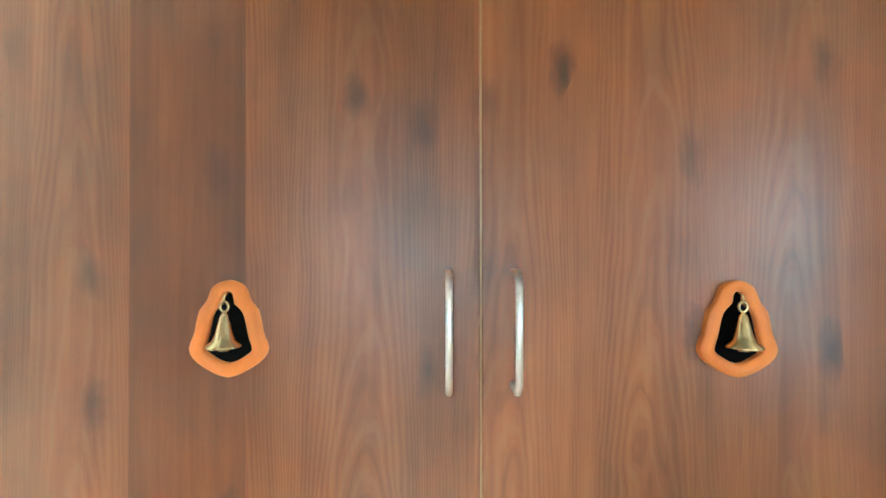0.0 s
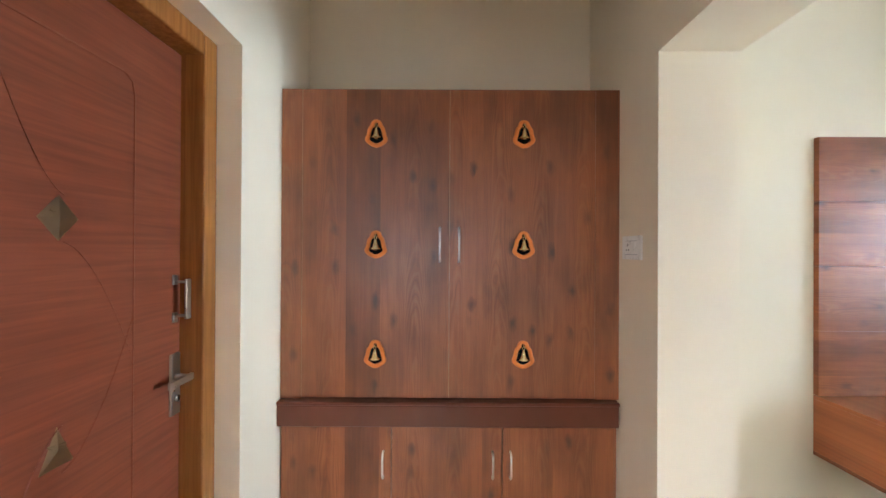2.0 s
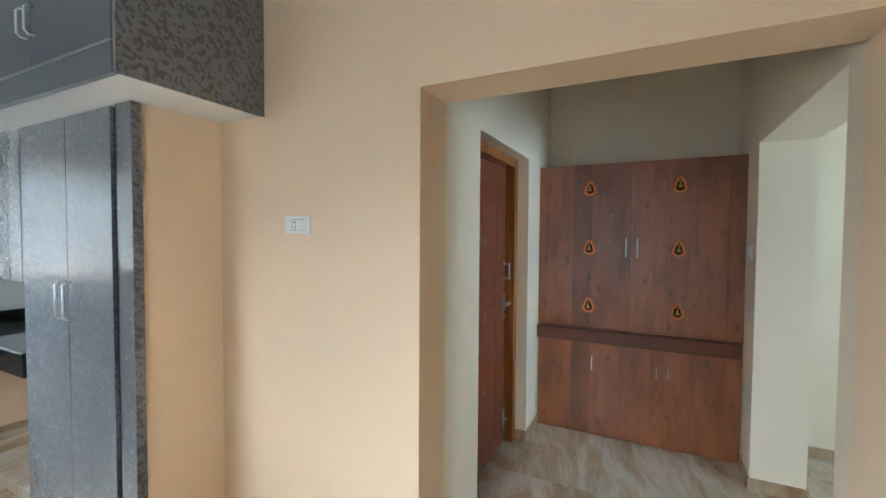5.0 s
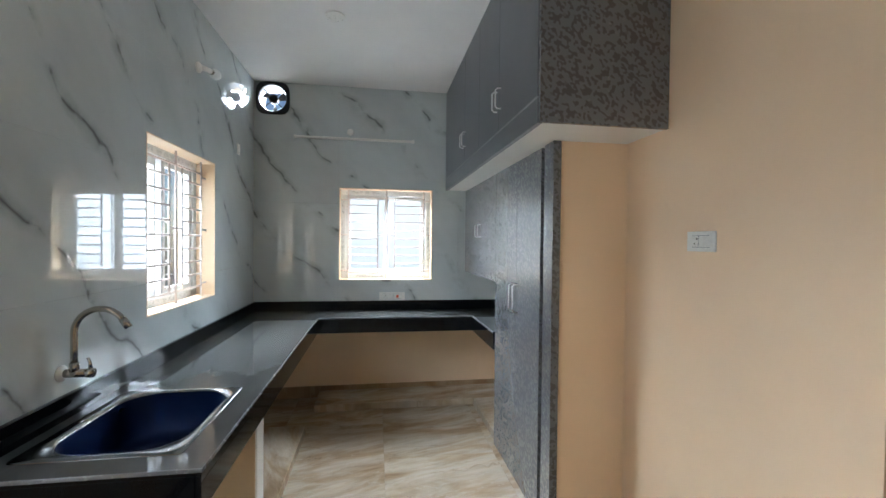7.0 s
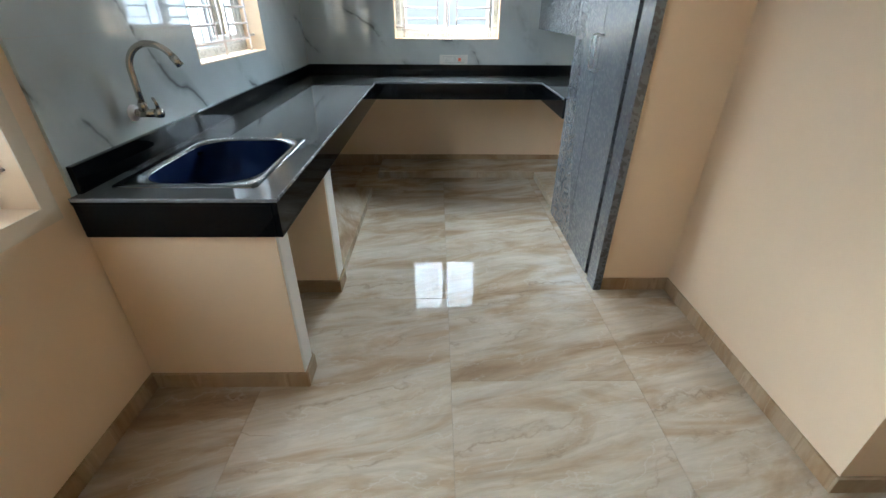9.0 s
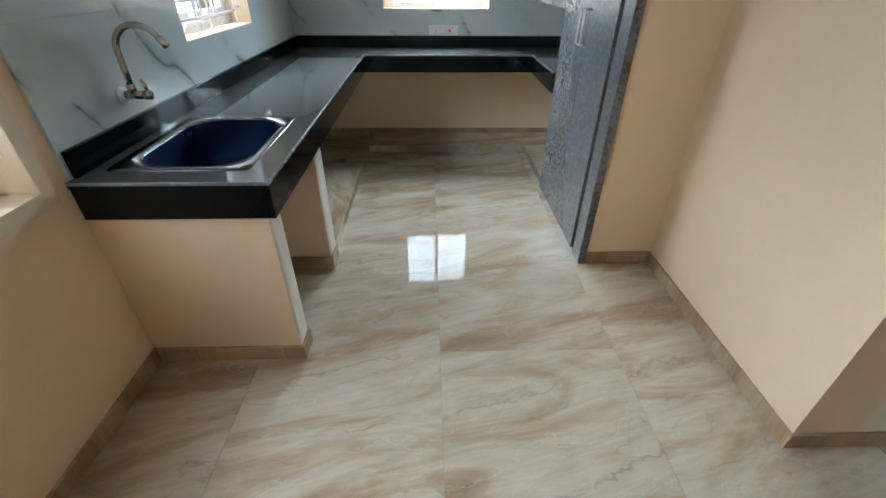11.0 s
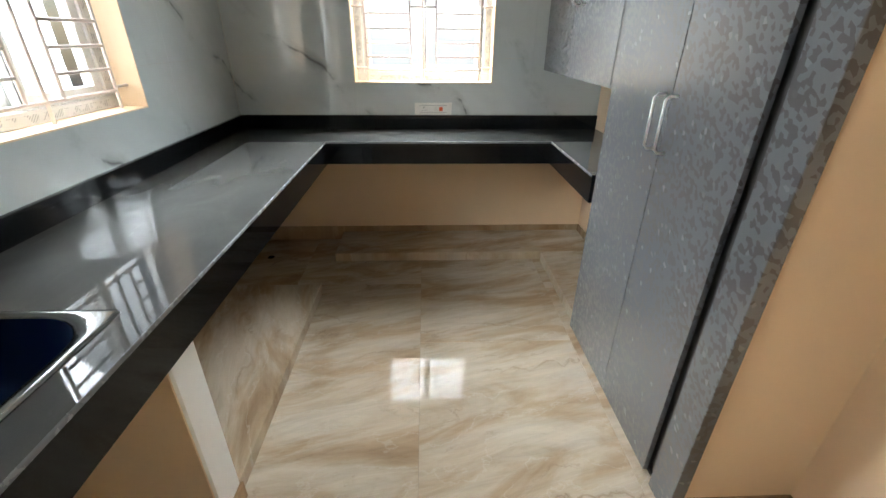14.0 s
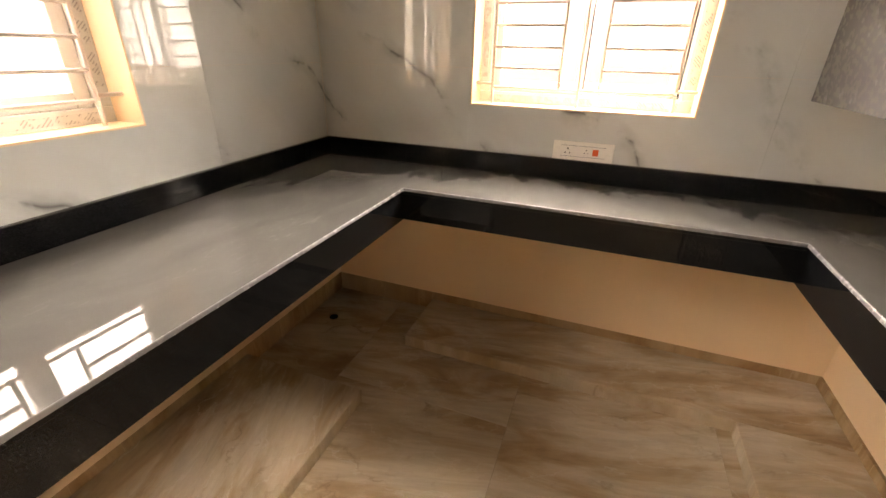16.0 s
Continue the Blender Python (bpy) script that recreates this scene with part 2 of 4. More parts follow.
def laminate_mat(name, horizontal=False, tint=(1, 1, 1), plank=0.17, coat=0.42):
    """Printed walnut laminate: staves, grain, flames and knots."""
    m = Mat(name, rough=0.4, spec=0.5)
    m.b.inputs["Coat Weight"].default_value, m.b.inputs["Coat Roughness"].default_value = coat, 0.32
    x, y, z = m.xyz()
    across, along = (z, x) if horizontal else (m.math("ADD", x, m.math("MULTIPLY", y, 0.8)), z)
    q = m.math("DIVIDE", across, plank)
    cell = m.math("FLOOR", m.math("ADD", q, m.math("MULTIPLY", m.math("SINE", m.math("MULTIPLY", q, 1.7)), 0.3)))
    wn_ = m.n("TexWhiteNoise")
    wn_.noise_dimensions = "1D"
    m.l(cell, wn_.inputs["W"])
    pr = wn_.outputs["Value"]
    off = m.math("MULTIPLY", pr, 9.0)
    grain = m.noise(m.vec(m.math("MULTIPLY", across, 46.0), m.math("MULTIPLY", along, 1.6), off), 1.6, 5, 0.6, 0.4)
    dx = m.math("SUBTRACT", m.math("FRACT", q), 0.5)
    warp = m.noise(m.vec(m.math("MULTIPLY", across, 9.0), m.math("MULTIPLY", along, 2.2), off), 1.1, 3, 0.5, 0.3)
    flame = m.math("ADD", m.math("ADD", m.math("MULTIPLY", m.math("MULTIPLY", dx, dx), 9.0), m.math("MULTIPLY", along, 1.1)), m.math("MULTIPLY", warp, 1.3))
    rings = m.math("SINE", m.math("MULTIPLY", flame, 34.0))
    ringm = m.math("MULTIPLY", m.ramp(rings, (0.35, 0.0), (0.95, 1.0)), m.ramp(pr, (0.32, 0.06), (0.55, 0.46)))
    c = lambda r_, g_, b_: (r_ * tint[0], g_ * tint[1], b_ * tint[2])
    base = m.ramp(grain, (0.25, c(0.225, 0.064, 0.019)), (0.5, c(0.288, 0.085, 0.024)), (0.78, c(0.345, 0.112, 0.032)))
    tone = m.ramp(pr, (0.0, 0.74), (0.5, 0.97), (1.0, 1.16))
    col = m.mix(1.0, base, tone, "MULTIPLY")
    col = m.mix(m.math("MULTIPLY", ringm, 0.7), col, c(0.36, 0.15, 0.055))
    patch = m.ramp(m.noise(m.vec(m.math("MULTIPLY", across, 6.0), m.math("MULTIPLY", along, 2.4), off), 1.3, 3), (0.44, 0.0), (0.62, 1.0))
    dark_ring = m.math("MULTIPLY", m.ramp(m.math("MULTIPLY", rings, -1.0), (0.55, 0.0), (0.98, 1.0)), m.math("MULTIPLY", m.ramp(pr, (0.30, 0.05), (0.55, 0.34)), patch))
    col = m.mix(dark_ring, col, c(0.13, 0.042, 0.015))
    pores = m.ramp(m.noise(m.vec(m.math("MULTIPLY", across, 170.0), m.math("MULTIPLY", along, 9.0), off), 1.5, 3, 0.6), (0.58, 0.0), (0.74, 0.26))
    col = m.mix(pores, col, c(0.11, 0.036, 0.014))
    blot = m.ramp(m.noise(m.vec(m.math("MULTIPLY", across, 3.0), along, off), 2.2, 3), (0.34, 0.50), (0.62, 1.0))
    col = m.mix(0.85, col, blot, "MULTIPLY")
    vo = m.n("TexVoronoi")
    m.l(m.vec(m.math("MULTIPLY", across, 1.5), m.math("MULTIPLY", along, 0.80), 0.0), vo.inputs["Vector"])
    vo.voronoi_dimensions = "2D"
    vo.inputs["Scale"].default_value = 8.5
    wob = m.noise(m.vec(m.math("MULTIPLY", across, 30.0), m.math("MULTIPLY", along, 14.0), 0.0), 1.0, 3)
    dist = m.math("ADD", vo.outputs["Distance"], m.math("MULTIPLY", m.math("SUBTRACT", wob, 0.5), 0.55))
    sel = m.n("SeparateColor")
    m.l(vo.outputs["Color"], sel.inputs[0])
    knot = m.math("MULTIPLY", m.ramp(dist, (0.0, 0.95), (0.10, 0.60), (0.26, 0.0)), m.ramp(sel.outputs[0], (0.46, 0.0), (0.74, 0.40), (0.96, 0.95)))
    col = m.mix(knot, col, c(0.055, 0.022, 0.014))
    return m.set(col, m.ramp(grain, (0.3, 0.44), (0.7, 0.36)), grain, 0.06, 0.001)


M_WOOD = laminate_mat("walnut_laminate")
M_WOODH = laminate_mat("walnut_laminate_horizontal", True, (1.15, 1.05, 1.0), 0.21, 0.12)
ledge_m = Mat("dark_red_brown_laminate", rough=0.3)
ledge_m.set(ledge_m.ramp(ledge_m.noise(ledge_m.vec(*ledge_m.xyz()), 4, 3), (0.3, (0.105, 0.030, 0.014)), (0.7, (0.135, 0.041, 0.020))))
M_LEDGE = ledge_m.m


def door_mat():
    m = Mat("stained_door_veneer", rough=0.32, spec=0.5)
    x, y, z = m.xyz()
    g = m.noise(m.vec(0.0, m.math("MULTIPLY", y, 2.0), m.math("MULTIPLY", z, 60.0)), 1.4, 5, 0.6, 0.4)
    w = m.noise(m.vec(0.0, y, m.math("MULTIPLY", z, 5.0)), 2.0, 3)
    col = m.mix(0.8, m.ramp(g, (0.25, (0.175, 0.043, 0.020)), (0.75, (0.285, 0.075, 0.034))), m.ramp(w, (0.3, 0.72), (0.7, 1.0)), "MULTIPLY")
    return m.set(col, m.ramp(g, (0.3, 0.38), (0.7, 0.28)), g, 0.05, 0.001)


def teak_mat():
    m = Mat("varnished_teak", rough=0.2, spec=0.5)
    x, y, z = m.xyz()
    g = m.noise(m.vec(m.math("MULTIPLY", x, 50.0), m.math("MULTIPLY", y, 50.0), m.math("MULTIPLY", z, 2.0)), 1.2, 5, 0.6, 0.6)
    return m.set(m.ramp(g, (0.25, (0.20, 0.068, 0.015)), (0.75, (0.37, 0.145, 0.033))), None, g, 0.05, 0.001)


M_DOOR, M_TEAK = door_mat(), teak_mat()


def flake_mat(ground=(0.160, 0.165, 0.174), flake=(0.068, 0.065, 0.062), matte=0.5):
    """Grey laminate with a print of angular flakes."""
    m = Mat("grey_flake_laminate", rough=0.3, spec=0.4)
    m.b.inputs["Coat Roughness"].default_value = 0.24
    x, y, z = m.xyz()
    u = m.math("ADD", x, m.math("MULTIPLY", y, 0.97))
    wob = m.noise(m.vec(u, z, 0.0), 40, 1)
    p = m.math("ADD", m.math("ADD", m.math("MULTIPLY", u, 80.0), m.math("MULTIPLY", z, 40.0)), m.math("MULTIPLY", wob, 0.7))
    q = m.math("SUBTRACT", m.math("MULTIPLY", z, 66.0), m.math("MULTIPLY", u, 18.0))
    shard = m.n("TexVoronoi")
    shard.voronoi_dimensions = "2D"
    m.l(m.vec(p, q, 0.0), shard.inputs["Vector"])
    shard.inputs["Scale"].default_value = 1.0
    tone = m.n("SeparateColor")
    m.l(shard.outputs["Color"], tone.inputs[0])
    f = m.ramp(tone.outputs[0], (0.37, 1.0), (0.40, 0.0))
    col = m.mix(f, ground, flake)
    m.l(m.math("SUBTRACT", 1.0, m.math("MULTIPLY", f, matte)), m.b.inputs["Coat Weight"])
    rough = m.math("ADD", 0.27, m.math("MULTIPLY", f, 0.08))
    return m.set(col, rough, f, 0.05, 0.0004)


M_FLAKE = flake_mat()
loft_m = Mat("plain_grey_laminate", rough=0.28, spec=0.6)
M_LOFT = loft_m.set(loft_m.ramp(loft_m.noise(loft_m.vec(*loft_m.xyz()), 6, 4), (0.3, (0.082, 0.085, 0.090)), (0.7, (0.096, 0.099, 0.104))))
M_DARKEDGE = Mat("dark_edge_band", (0.03, 0.027, 0.025), 0.45).m
M_CHROME = Mat("polished_chrome", (0.93, 0.93, 0.92), 0.32, 1.0).m


def brushed(name, colour, rough):
    m = Mat(name, colour, rough, 1.0)
    x, y, z = m.xyz()
    g = m.noise(m.vec(m.math("MULTIPLY", x, 20.0), m.math("MULTIPLY", y, 30.0), m.math("MULTIPLY", z, 30.0)), 1.0, 3)
    return m.set(None, m.ramp(g, (0.3, rough - 0.01), (0.7, rough + 0.02)))


M_STEEL = brushed("brushed_steel", (0.50, 0.49, 0.46), 0.28)
# steel with the dark granite reflection put into its colour
M_RIM = brushed("darkened_sink_steel", (0.24, 0.24, 0.235), 0.2)
M_NICKEL = brushed("brushed_nickel", (0.46, 0.43, 0.38), 0.25)
M_BRASS = brushed("polished_brass", (0.78, 0.64, 0.36), 0.24)
M_OLDBRASS = brushed("antique_brass", (0.32, 0.24, 0.14), 0.38)
M_ORANGE = paint("orange_plastic", (0.72, 0.205, 0.035), 0.4, 0.06)
# flat black laid where openings would only be in shade
M_HOLE_SHADE = Mat("hole_shade_black", (0.004, 0.004, 0.004), 0.9, spec=0.05).m
M_PLASTIC = paint("white_switch_plastic", (0.80, 0.79, 0.74), 0.3, 0.02)
M_UPVC = paint("white_upvc", (0.74, 0.74, 0.72), 0.3, 0.03)
M_GASKET_SHADE = Mat("grey_gasket_and_shade", (0.12, 0.13, 0.15), 0.5).m


def film_mat():
    """Protective film with rows of small grey print."""
    m = Mat("printed_protective_film", rough=0.4)
    x, y, z = m.xyz()
    u = m.math("ADD", x, y)
    blocks = m.noise(m.vec(m.math("MULTIPLY", u, 34.0), m.math("MULTIPLY", z, 34.0), 0.0), 1.0, 1)
    rows_of = m.math("SINE", m.math("MULTIPLY", m.math("ADD", u, z), 520.0))
    ink = m.math("MULTIPLY", m.ramp(blocks, (0.50, 0.0), (0.53, 1.0)), m.ramp(rows_of, (0.45, 0.15), (0.60, 1.0)))
    return m.set(m.mix(m.math("MULTIPLY", ink, 0.7), (0.68, 0.68, 0.66), (0.22, 0.23, 0.24)))


M_FILM = film_mat()
M_GRILLE = paint("cream_grille_enamel", (0.76, 0.67, 0.62), 0.4, 0.06)
M_RED = Mat("red_switch", (0.7, 0.10, 0.02), 0.35).m
M_FANBLACK = Mat("black_fan_plastic", (0.012, 0.013, 0.014), 0.4).m


def sink_film():
    m = Mat("blue_film_on_steel", rough=0.28, metal=0.55)
    x, y, z = m.xyz()
    g = m.noise(m.vec(x, y, z), 4, 2, 0.5, 0.2)
    return m.set(m.ramp(g, (0.3, (0.002, 0.015, 0.072)), (0.7, (0.003, 0.023, 0.105))), m.ramp(g, (0.3, 0.26), (0.7, 0.34)), g, 0.03, 0.003)


M_BLUE = sink_film()
glass = Mat("clear_glass", (1, 1, 1), 0.0)
glass.b.inputs["Transmission Weight"].default_value = 1.0
glass.b.inputs["IOR"].default_value = 1.45
M_GLASS = glass.m

# ---- building helpers ----
ORIGIN = {}


def thing(name, at, label, category, group="", kind=""):
    ob = new(name)
    ob.empty_display_size = 0.1
    ob.location = at
    ORIGIN[ob.name] = Vector(at)
    return tagged(ob, label, category, group, kind)


def mesh_of(name, bm, material, origin=Vector((0, 0, 0)), smooth=False):
    bmesh.ops.translate(bm, verts=bm.verts, vec=-origin)
    bmesh.ops.recalc_face_normals(bm, faces=bm.faces)
    me = bpy.data.meshes.new(name)
    bm.to_mesh(me)
    bm.free()
    me.materials.append(material)
    if smooth:
        me.polygons.foreach_set("use_smooth", [True] * len(me.polygons))
    return me


def part(name, bm, material, parent, label="", smooth=False):
    """One mesh under a thing or a part, given in world coordinates."""
    o = ORIGIN[parent.name]
    ob = new(name, mesh_of(name, bm, material, o, smooth))
    ob.parent = parent
    ORIGIN[ob.name] = o
    return tagged(ob, label)


def solid(name, bm, material, label, category, kind="", group="", smooth=False):
    """A top-level thing of one mesh; its origin at its base."""
    co = [v.co for v in bm.verts]
    o = Vector(((min(c.x for c in co) + max(c.x for c in co)) / 2, (min(c.y for c in co) + max(c.y for c in co)) / 2, min(c.z for c in co)))
    ob = new(name, mesh_of(name, bm, material, o, smooth))
    ob.location = o
    ORIGIN[ob.name] = o
    return tagged(ob, label, category, group, kind)


def box(x0, x1, y0, y1, z0, z1, bevel=0.0, bm=None, segments=1):
    own = bmesh.new()
    bmesh.ops.create_cube(own, size=1)
    for v in own.verts:
        v.co = Vector(((x0 + x1) / 2 + v.co.x * (x1 - x0), (y0 + y1) / 2 + v.co.y * (y1 - y0), (z0 + z1) / 2 + v.co.z * (z1 - z0)))
    if bevel:
        bmesh.ops.bevel(own, geom=own.edges[:], offset=bevel, segments=segments, affect="EDGES", profile=0.5)
    if bm is None:
        return own
    return join(bm, own)


def join(bm, other):
    tmp = bpy.data.meshes.new("tmp")
    other.to_mesh(tmp)
    other.free()
    bm.from_mesh(tmp)
    bpy.data.meshes.remove(tmp)
    return bm


def cyl(p, q, r, r2=None, n=16, bm=None):
    p, q = Vector(p), Vector(q)
    own = bmesh.new()
    bmesh.ops.create_cone(own, cap_ends=True, segments=n, radius1=r, radius2=r if r2 is None else r2, depth=(q - p).length)
    own.transform(Matrix.Translation((p + q) / 2) @ (q - p).to_track_quat("Z", "Y").to_matrix().to_4x4())
    return own if bm is None else join(bm, own)


def tube(points, r, n=10, bm=None):
    """A round bar along a line of points."""
    own = bmesh.new()
    pts = [Vector(p) for p in points]
    rings = []
    up = None
    for i, p in enumerate(pts):
        d = (pts[min(i + 1, len(pts) - 1)] - pts[max(i - 1, 0)]).normalized()
        if up is None:
            up = d.orthogonal().normalized()
        up = (up - d * up.dot(d)).normalized()
        side = d.cross(up)
        rr = r[i] if isinstance(r, list) else r
        rings.append([own.verts.new(p + (up * math.cos(2 * math.pi * k / n) + side * math.sin(2 * math.pi * k / n)) * rr) for k in range(n)])
    for a, b in zip(rings, rings[1:]):
        for k in range(n):
            own.faces.new((a[k], a[(k + 1) % n], b[(k + 1) % n], b[k]))
    own.faces.new(rings[0])
    own.faces.new(rings[-1])
    return own if bm is None else join(bm, own)


def lathe(profile, centre, n=24, axis="Z"):
    """A turned body: profile of (radius, height)."""
    own = bmesh.new()
    rings = [[own.verts.new((r * math.cos(2 * math.pi * k / n), r * math.sin(2 * math.pi * k / n), h)) for k in range(n)] for r, h in profile]
    for a, b in zip(rings, rings[1:]):
        for k in range(n):
            own.faces.new((a[k], a[(k + 1) % n], b[(k + 1) % n], b[k]))
    own.faces.new(rings[0])
    own.faces.new(rings[-1])
    if axis == "X":
        own.transform(Matrix.Rotation(radians(90), 4, "Y"))
    if axis == "Y":
        own.transform(Matrix.Rotation(radians(-90), 4, "X"))
    own.transform(Matrix.Translation(centre))
    return own


def pierced(u_range, v_range, holes, place, w0, w1):
    """A slab with rectangular holes: place(u, v, w) gives the world point."""
    us = sorted({*u_range, *(h[i] for h in holes for i in (0, 1))})
    vs = sorted({*v_range, *(h[i] for h in holes for i in (2, 3))})
    us = [u for u in us if u_range[0] <= u <= u_range[1]]
    vs = [v for v in vs if v_range[0] <= v <= v_range[1]]
    bm = bmesh.new()
    made = {}

    def vert(i, j, w):
        if (i, j, w) not in made:
            made[i, j, w] = bm.verts.new(place(us[i], vs[j], w))
        return made[i, j, w]

    def full(i, j):
        if not (0 <= i < len(us) - 1 and 0 <= j < len(vs) - 1):
            return False
        u, v = (us[i] + us[i + 1]) / 2, (vs[j] + vs[j + 1]) / 2
        return not any(h[0] < u < h[1] and h[2] < v < h[3] for h in holes)

    for i in range(len(us) - 1):
        for j in range(len(vs) - 1):
            if not full(i, j):
                continue
            for w in (w0, w1):
                bm.faces.new([vert(a, b, w) for a, b in ((i, j), (i + 1, j), (i + 1, j + 1), (i, j + 1))])
            for (ni, nj), (p, q) in {(i - 1, j): ((i, j), (i, j + 1)), (i + 1, j): ((i + 1, j), (i + 1, j + 1)),
                                     (i, j - 1): ((i, j), (i + 1, j)), (i, j + 1): ((i, j + 1), (i + 1, j + 1))}.items():
                if not full(ni, nj):
                    bm.faces.new([vert(*p, w0), vert(*q, w0), vert(*q, w1), vert(*p, w1)])
    return bm


ON_X = lambda u, v, w: (w, u, v)
ON_Y = lambda u, v, w: (u, w, v)
ON_Z = lambda u, v, w: (u, v, w)


def bow_handle(parent, at, length, out, axis_out, r=0.005):
    """A square bow pull: two short posts and a bar. axis_out: unit vector away from the door."""
    a, n = Vector(at), Vector(axis_out)
    h = part("handle", tube([a - Vector((0, 0, length / 2)), a - Vector((0, 0, length / 2)) + n * (out - 0.012), a + n * out - Vector((0, 0, length / 2 - 0.012)),
                             a + n * out + Vector((0, 0, length / 2 - 0.012)), a + Vector((0, 0, length / 2)) + n * (out - 0.012), a + Vector((0, 0, length / 2))], r, 8),
             M_CHROME, parent, "polished chrome bow handle", smooth=True)
    return h

# ---- the large structure ----
H = 3.065            # ceiling
YS, XW, YN = -3.466, -3.712, -0.983   # tiled south face, tiled west face, north kitchen wall
WEST_WIN = (-2.668, -1.742, 1.158, 2.070)
SOUTH_WIN = (-2.735, -1.815, 1.140, 2.096)
DINING_WIN = (-0.700, 0.330, 0.865, 2.102)
FAN_HOLE = (-3.422, -3.166, 2.780, 3.036)
DOOR_GAP = (-0.353, 0.600, 0.0, 2.066)
LIVING_GAP = (-0.630, 0.628, 0.0, 2.066)
# two unseen openings, added to let the living room lamps in
ADDED_EAST_WIN = (-0.95, 0.15, 0.85, 2.15)
ADDED_SOUTH_WIN = (1.70, 2.80, 0.85, 2.15)


def structure(name, bm, material, label, category):
    return solid(name, bm, material, label, category, "structure")


wall_west = structure("wall_west", pierced((-3.715, -0.753), (0, H), [WEST_WIN, FAN_HOLE], ON_X, -3.955, -3.725), M_WALL, "cream plastered kitchen wall with a window opening", "wall")
wall_south = structure("wall_south", pierced((-3.955, 4.599), (0, H), [SOUTH_WIN, DINING_WIN], ON_Y, -3.715, -3.478), M_WALL, "cream plastered wall with two window openings", "wall")
# unseen east stretch keeps living room light out and carries an added opening
wall_north = structure("wall_north", pierced((-3.725, 4.599), (0, H), [(-0.342, 1.015, 0, 2.086), ADDED_SOUTH_WIN], ON_Y, -0.753, YN), M_WALL, "cream wall with a wide beam over the passage", "wall")
wall_passage = structure("wall_passage", pierced((-0.753, 1.280), (0, H), [DOOR_GAP], ON_X, -0.642, -0.342), M_HALL, "ivory passage wall with a recessed doorway", "wall")
wall_back = structure("wall_back", box(-0.642, 4.83, 1.280, 1.5, 0, H), M_HALL, "ivory wall behind the prayer cabinet", "wall")
wall_divider = structure("wall_divider", pierced((-0.753, 1.280), (0, H), [LIVING_GAP], ON_X, 1.015, 1.283), M_HALL, "ivory wall with an opening to the living room", "wall")
wall_living = structure("wall_living", pierced((-0.983, 1.280), (0, H), [ADDED_EAST_WIN], ON_X, 4.600, 4.83), M_HALL, "unseen ivory living room wall with an added window opening", "wall")
wall_closet = structure("wall_closet_side", box(-1.614, -1.512, -1.360, YN, 0, 2.075), M_WALL, "cream plastered closet side wall", "wall")
wall_dining = structure("wall_dining", box(1.40, 1.63, -3.478, YN, 0, H), M_WALL, "plain cream dining room wall", "wall")
ceiling = structure("ceiling", box(-3.955, 4.83, -3.715, 1.5, H, H + 0.12), M_CEIL, "white painted flat ceiling", "ceiling")
floor_slab = structure("floor", box(-3.955, 4.83, -3.715, 1.5, -0.15, -0.004), M_GROUT, "glossy beige marble tiled floor", "floor")
ground = structure("ground", box(-60, 60, -60, 60, -3.4, -3.2), paint("dusty_ground", (0.30, 0.26, 0.20), 0.9, 0.2), "dusty open ground outside the house", "ground")
closed_room = structure("wall_outer_lobby", box(-0.70, -0.645, -0.50, 0.80, 0, H), M_HALL, "plain wall closing the doorway behind the door", "wall")
loft_slab = structure("loft_slab", box(XW, -1.212, -1.578, YN, 2.075, 2.185, 0.004), M_SLABW, "white painted loft slab under the cupboards", "slab")
border = structure("window_border", pierced((DINING_WIN[0] - 0.055, DINING_WIN[1] + 0.055), (DINING_WIN[2] - 0.055, DINING_WIN[3] + 0.055), [DINING_WIN], ON_Y, -3.480, -3.475), M_BAND, "tan band coloured for reflected light round the dining window", "border")

# masonry legs and tiled plinths below the counter
leg_a = structure("counter_leg", box(-0.915, -0.815, YS - 0.01, -2.842, 0, 0.722, 0.006), M_SLABW, "cream plastered brick support below the sink counter", "support")
leg_b = structure("counter_leg", box(-1.620, -1.497, YS - 0.01, -2.842, 0, 0.722, 0.006), M_SLABW, "cream plastered brick support between sink and counter", "support")
for face in ("a", "b"):
    x0 = -0.8145 if face == "a" else -1.4965
    structure("wall_leg_face", box(x0, x0 + 0.006, YS - 0.009, -2.848, 0, 0.722), M_WALL, "cream painted face of the counter support", "wall")
plinths = [
    structure("plinth_south", box(-2.922, -1.622, YS - 0.01, -2.850, 0, 0.066, 0.003), M_PLINTH, "beige marble tiled plinth under the long counter", "plinth"),
    structure("plinth_west", box(-3.724, -3.335, -2.846, -0.984, 0, 0.064, 0.003), M_FLOOR, "beige marble tiled plinth under the window counter", "plinth"),
    structure("plinth_north", box(-3.334, -2.556, -1.382, -0.984, 0, 0.066, 0.003), M_FLOOR, "beige marble tiled plinth under the short counter", "plinth"),
]
for bounds in ((-3.712, -1.622, -3.479, -3.465, 0.0, 0.111), (-3.726, -3.711, -3.464, -0.984, 0.0, 0.111), (-3.710, -2.556, -0.995, -0.982, 0.0, 0.111)):
    structure("wall_skirting", box(*bounds), M_SKIRT, "beige marble skirting on the wall below the counter", "skirting")

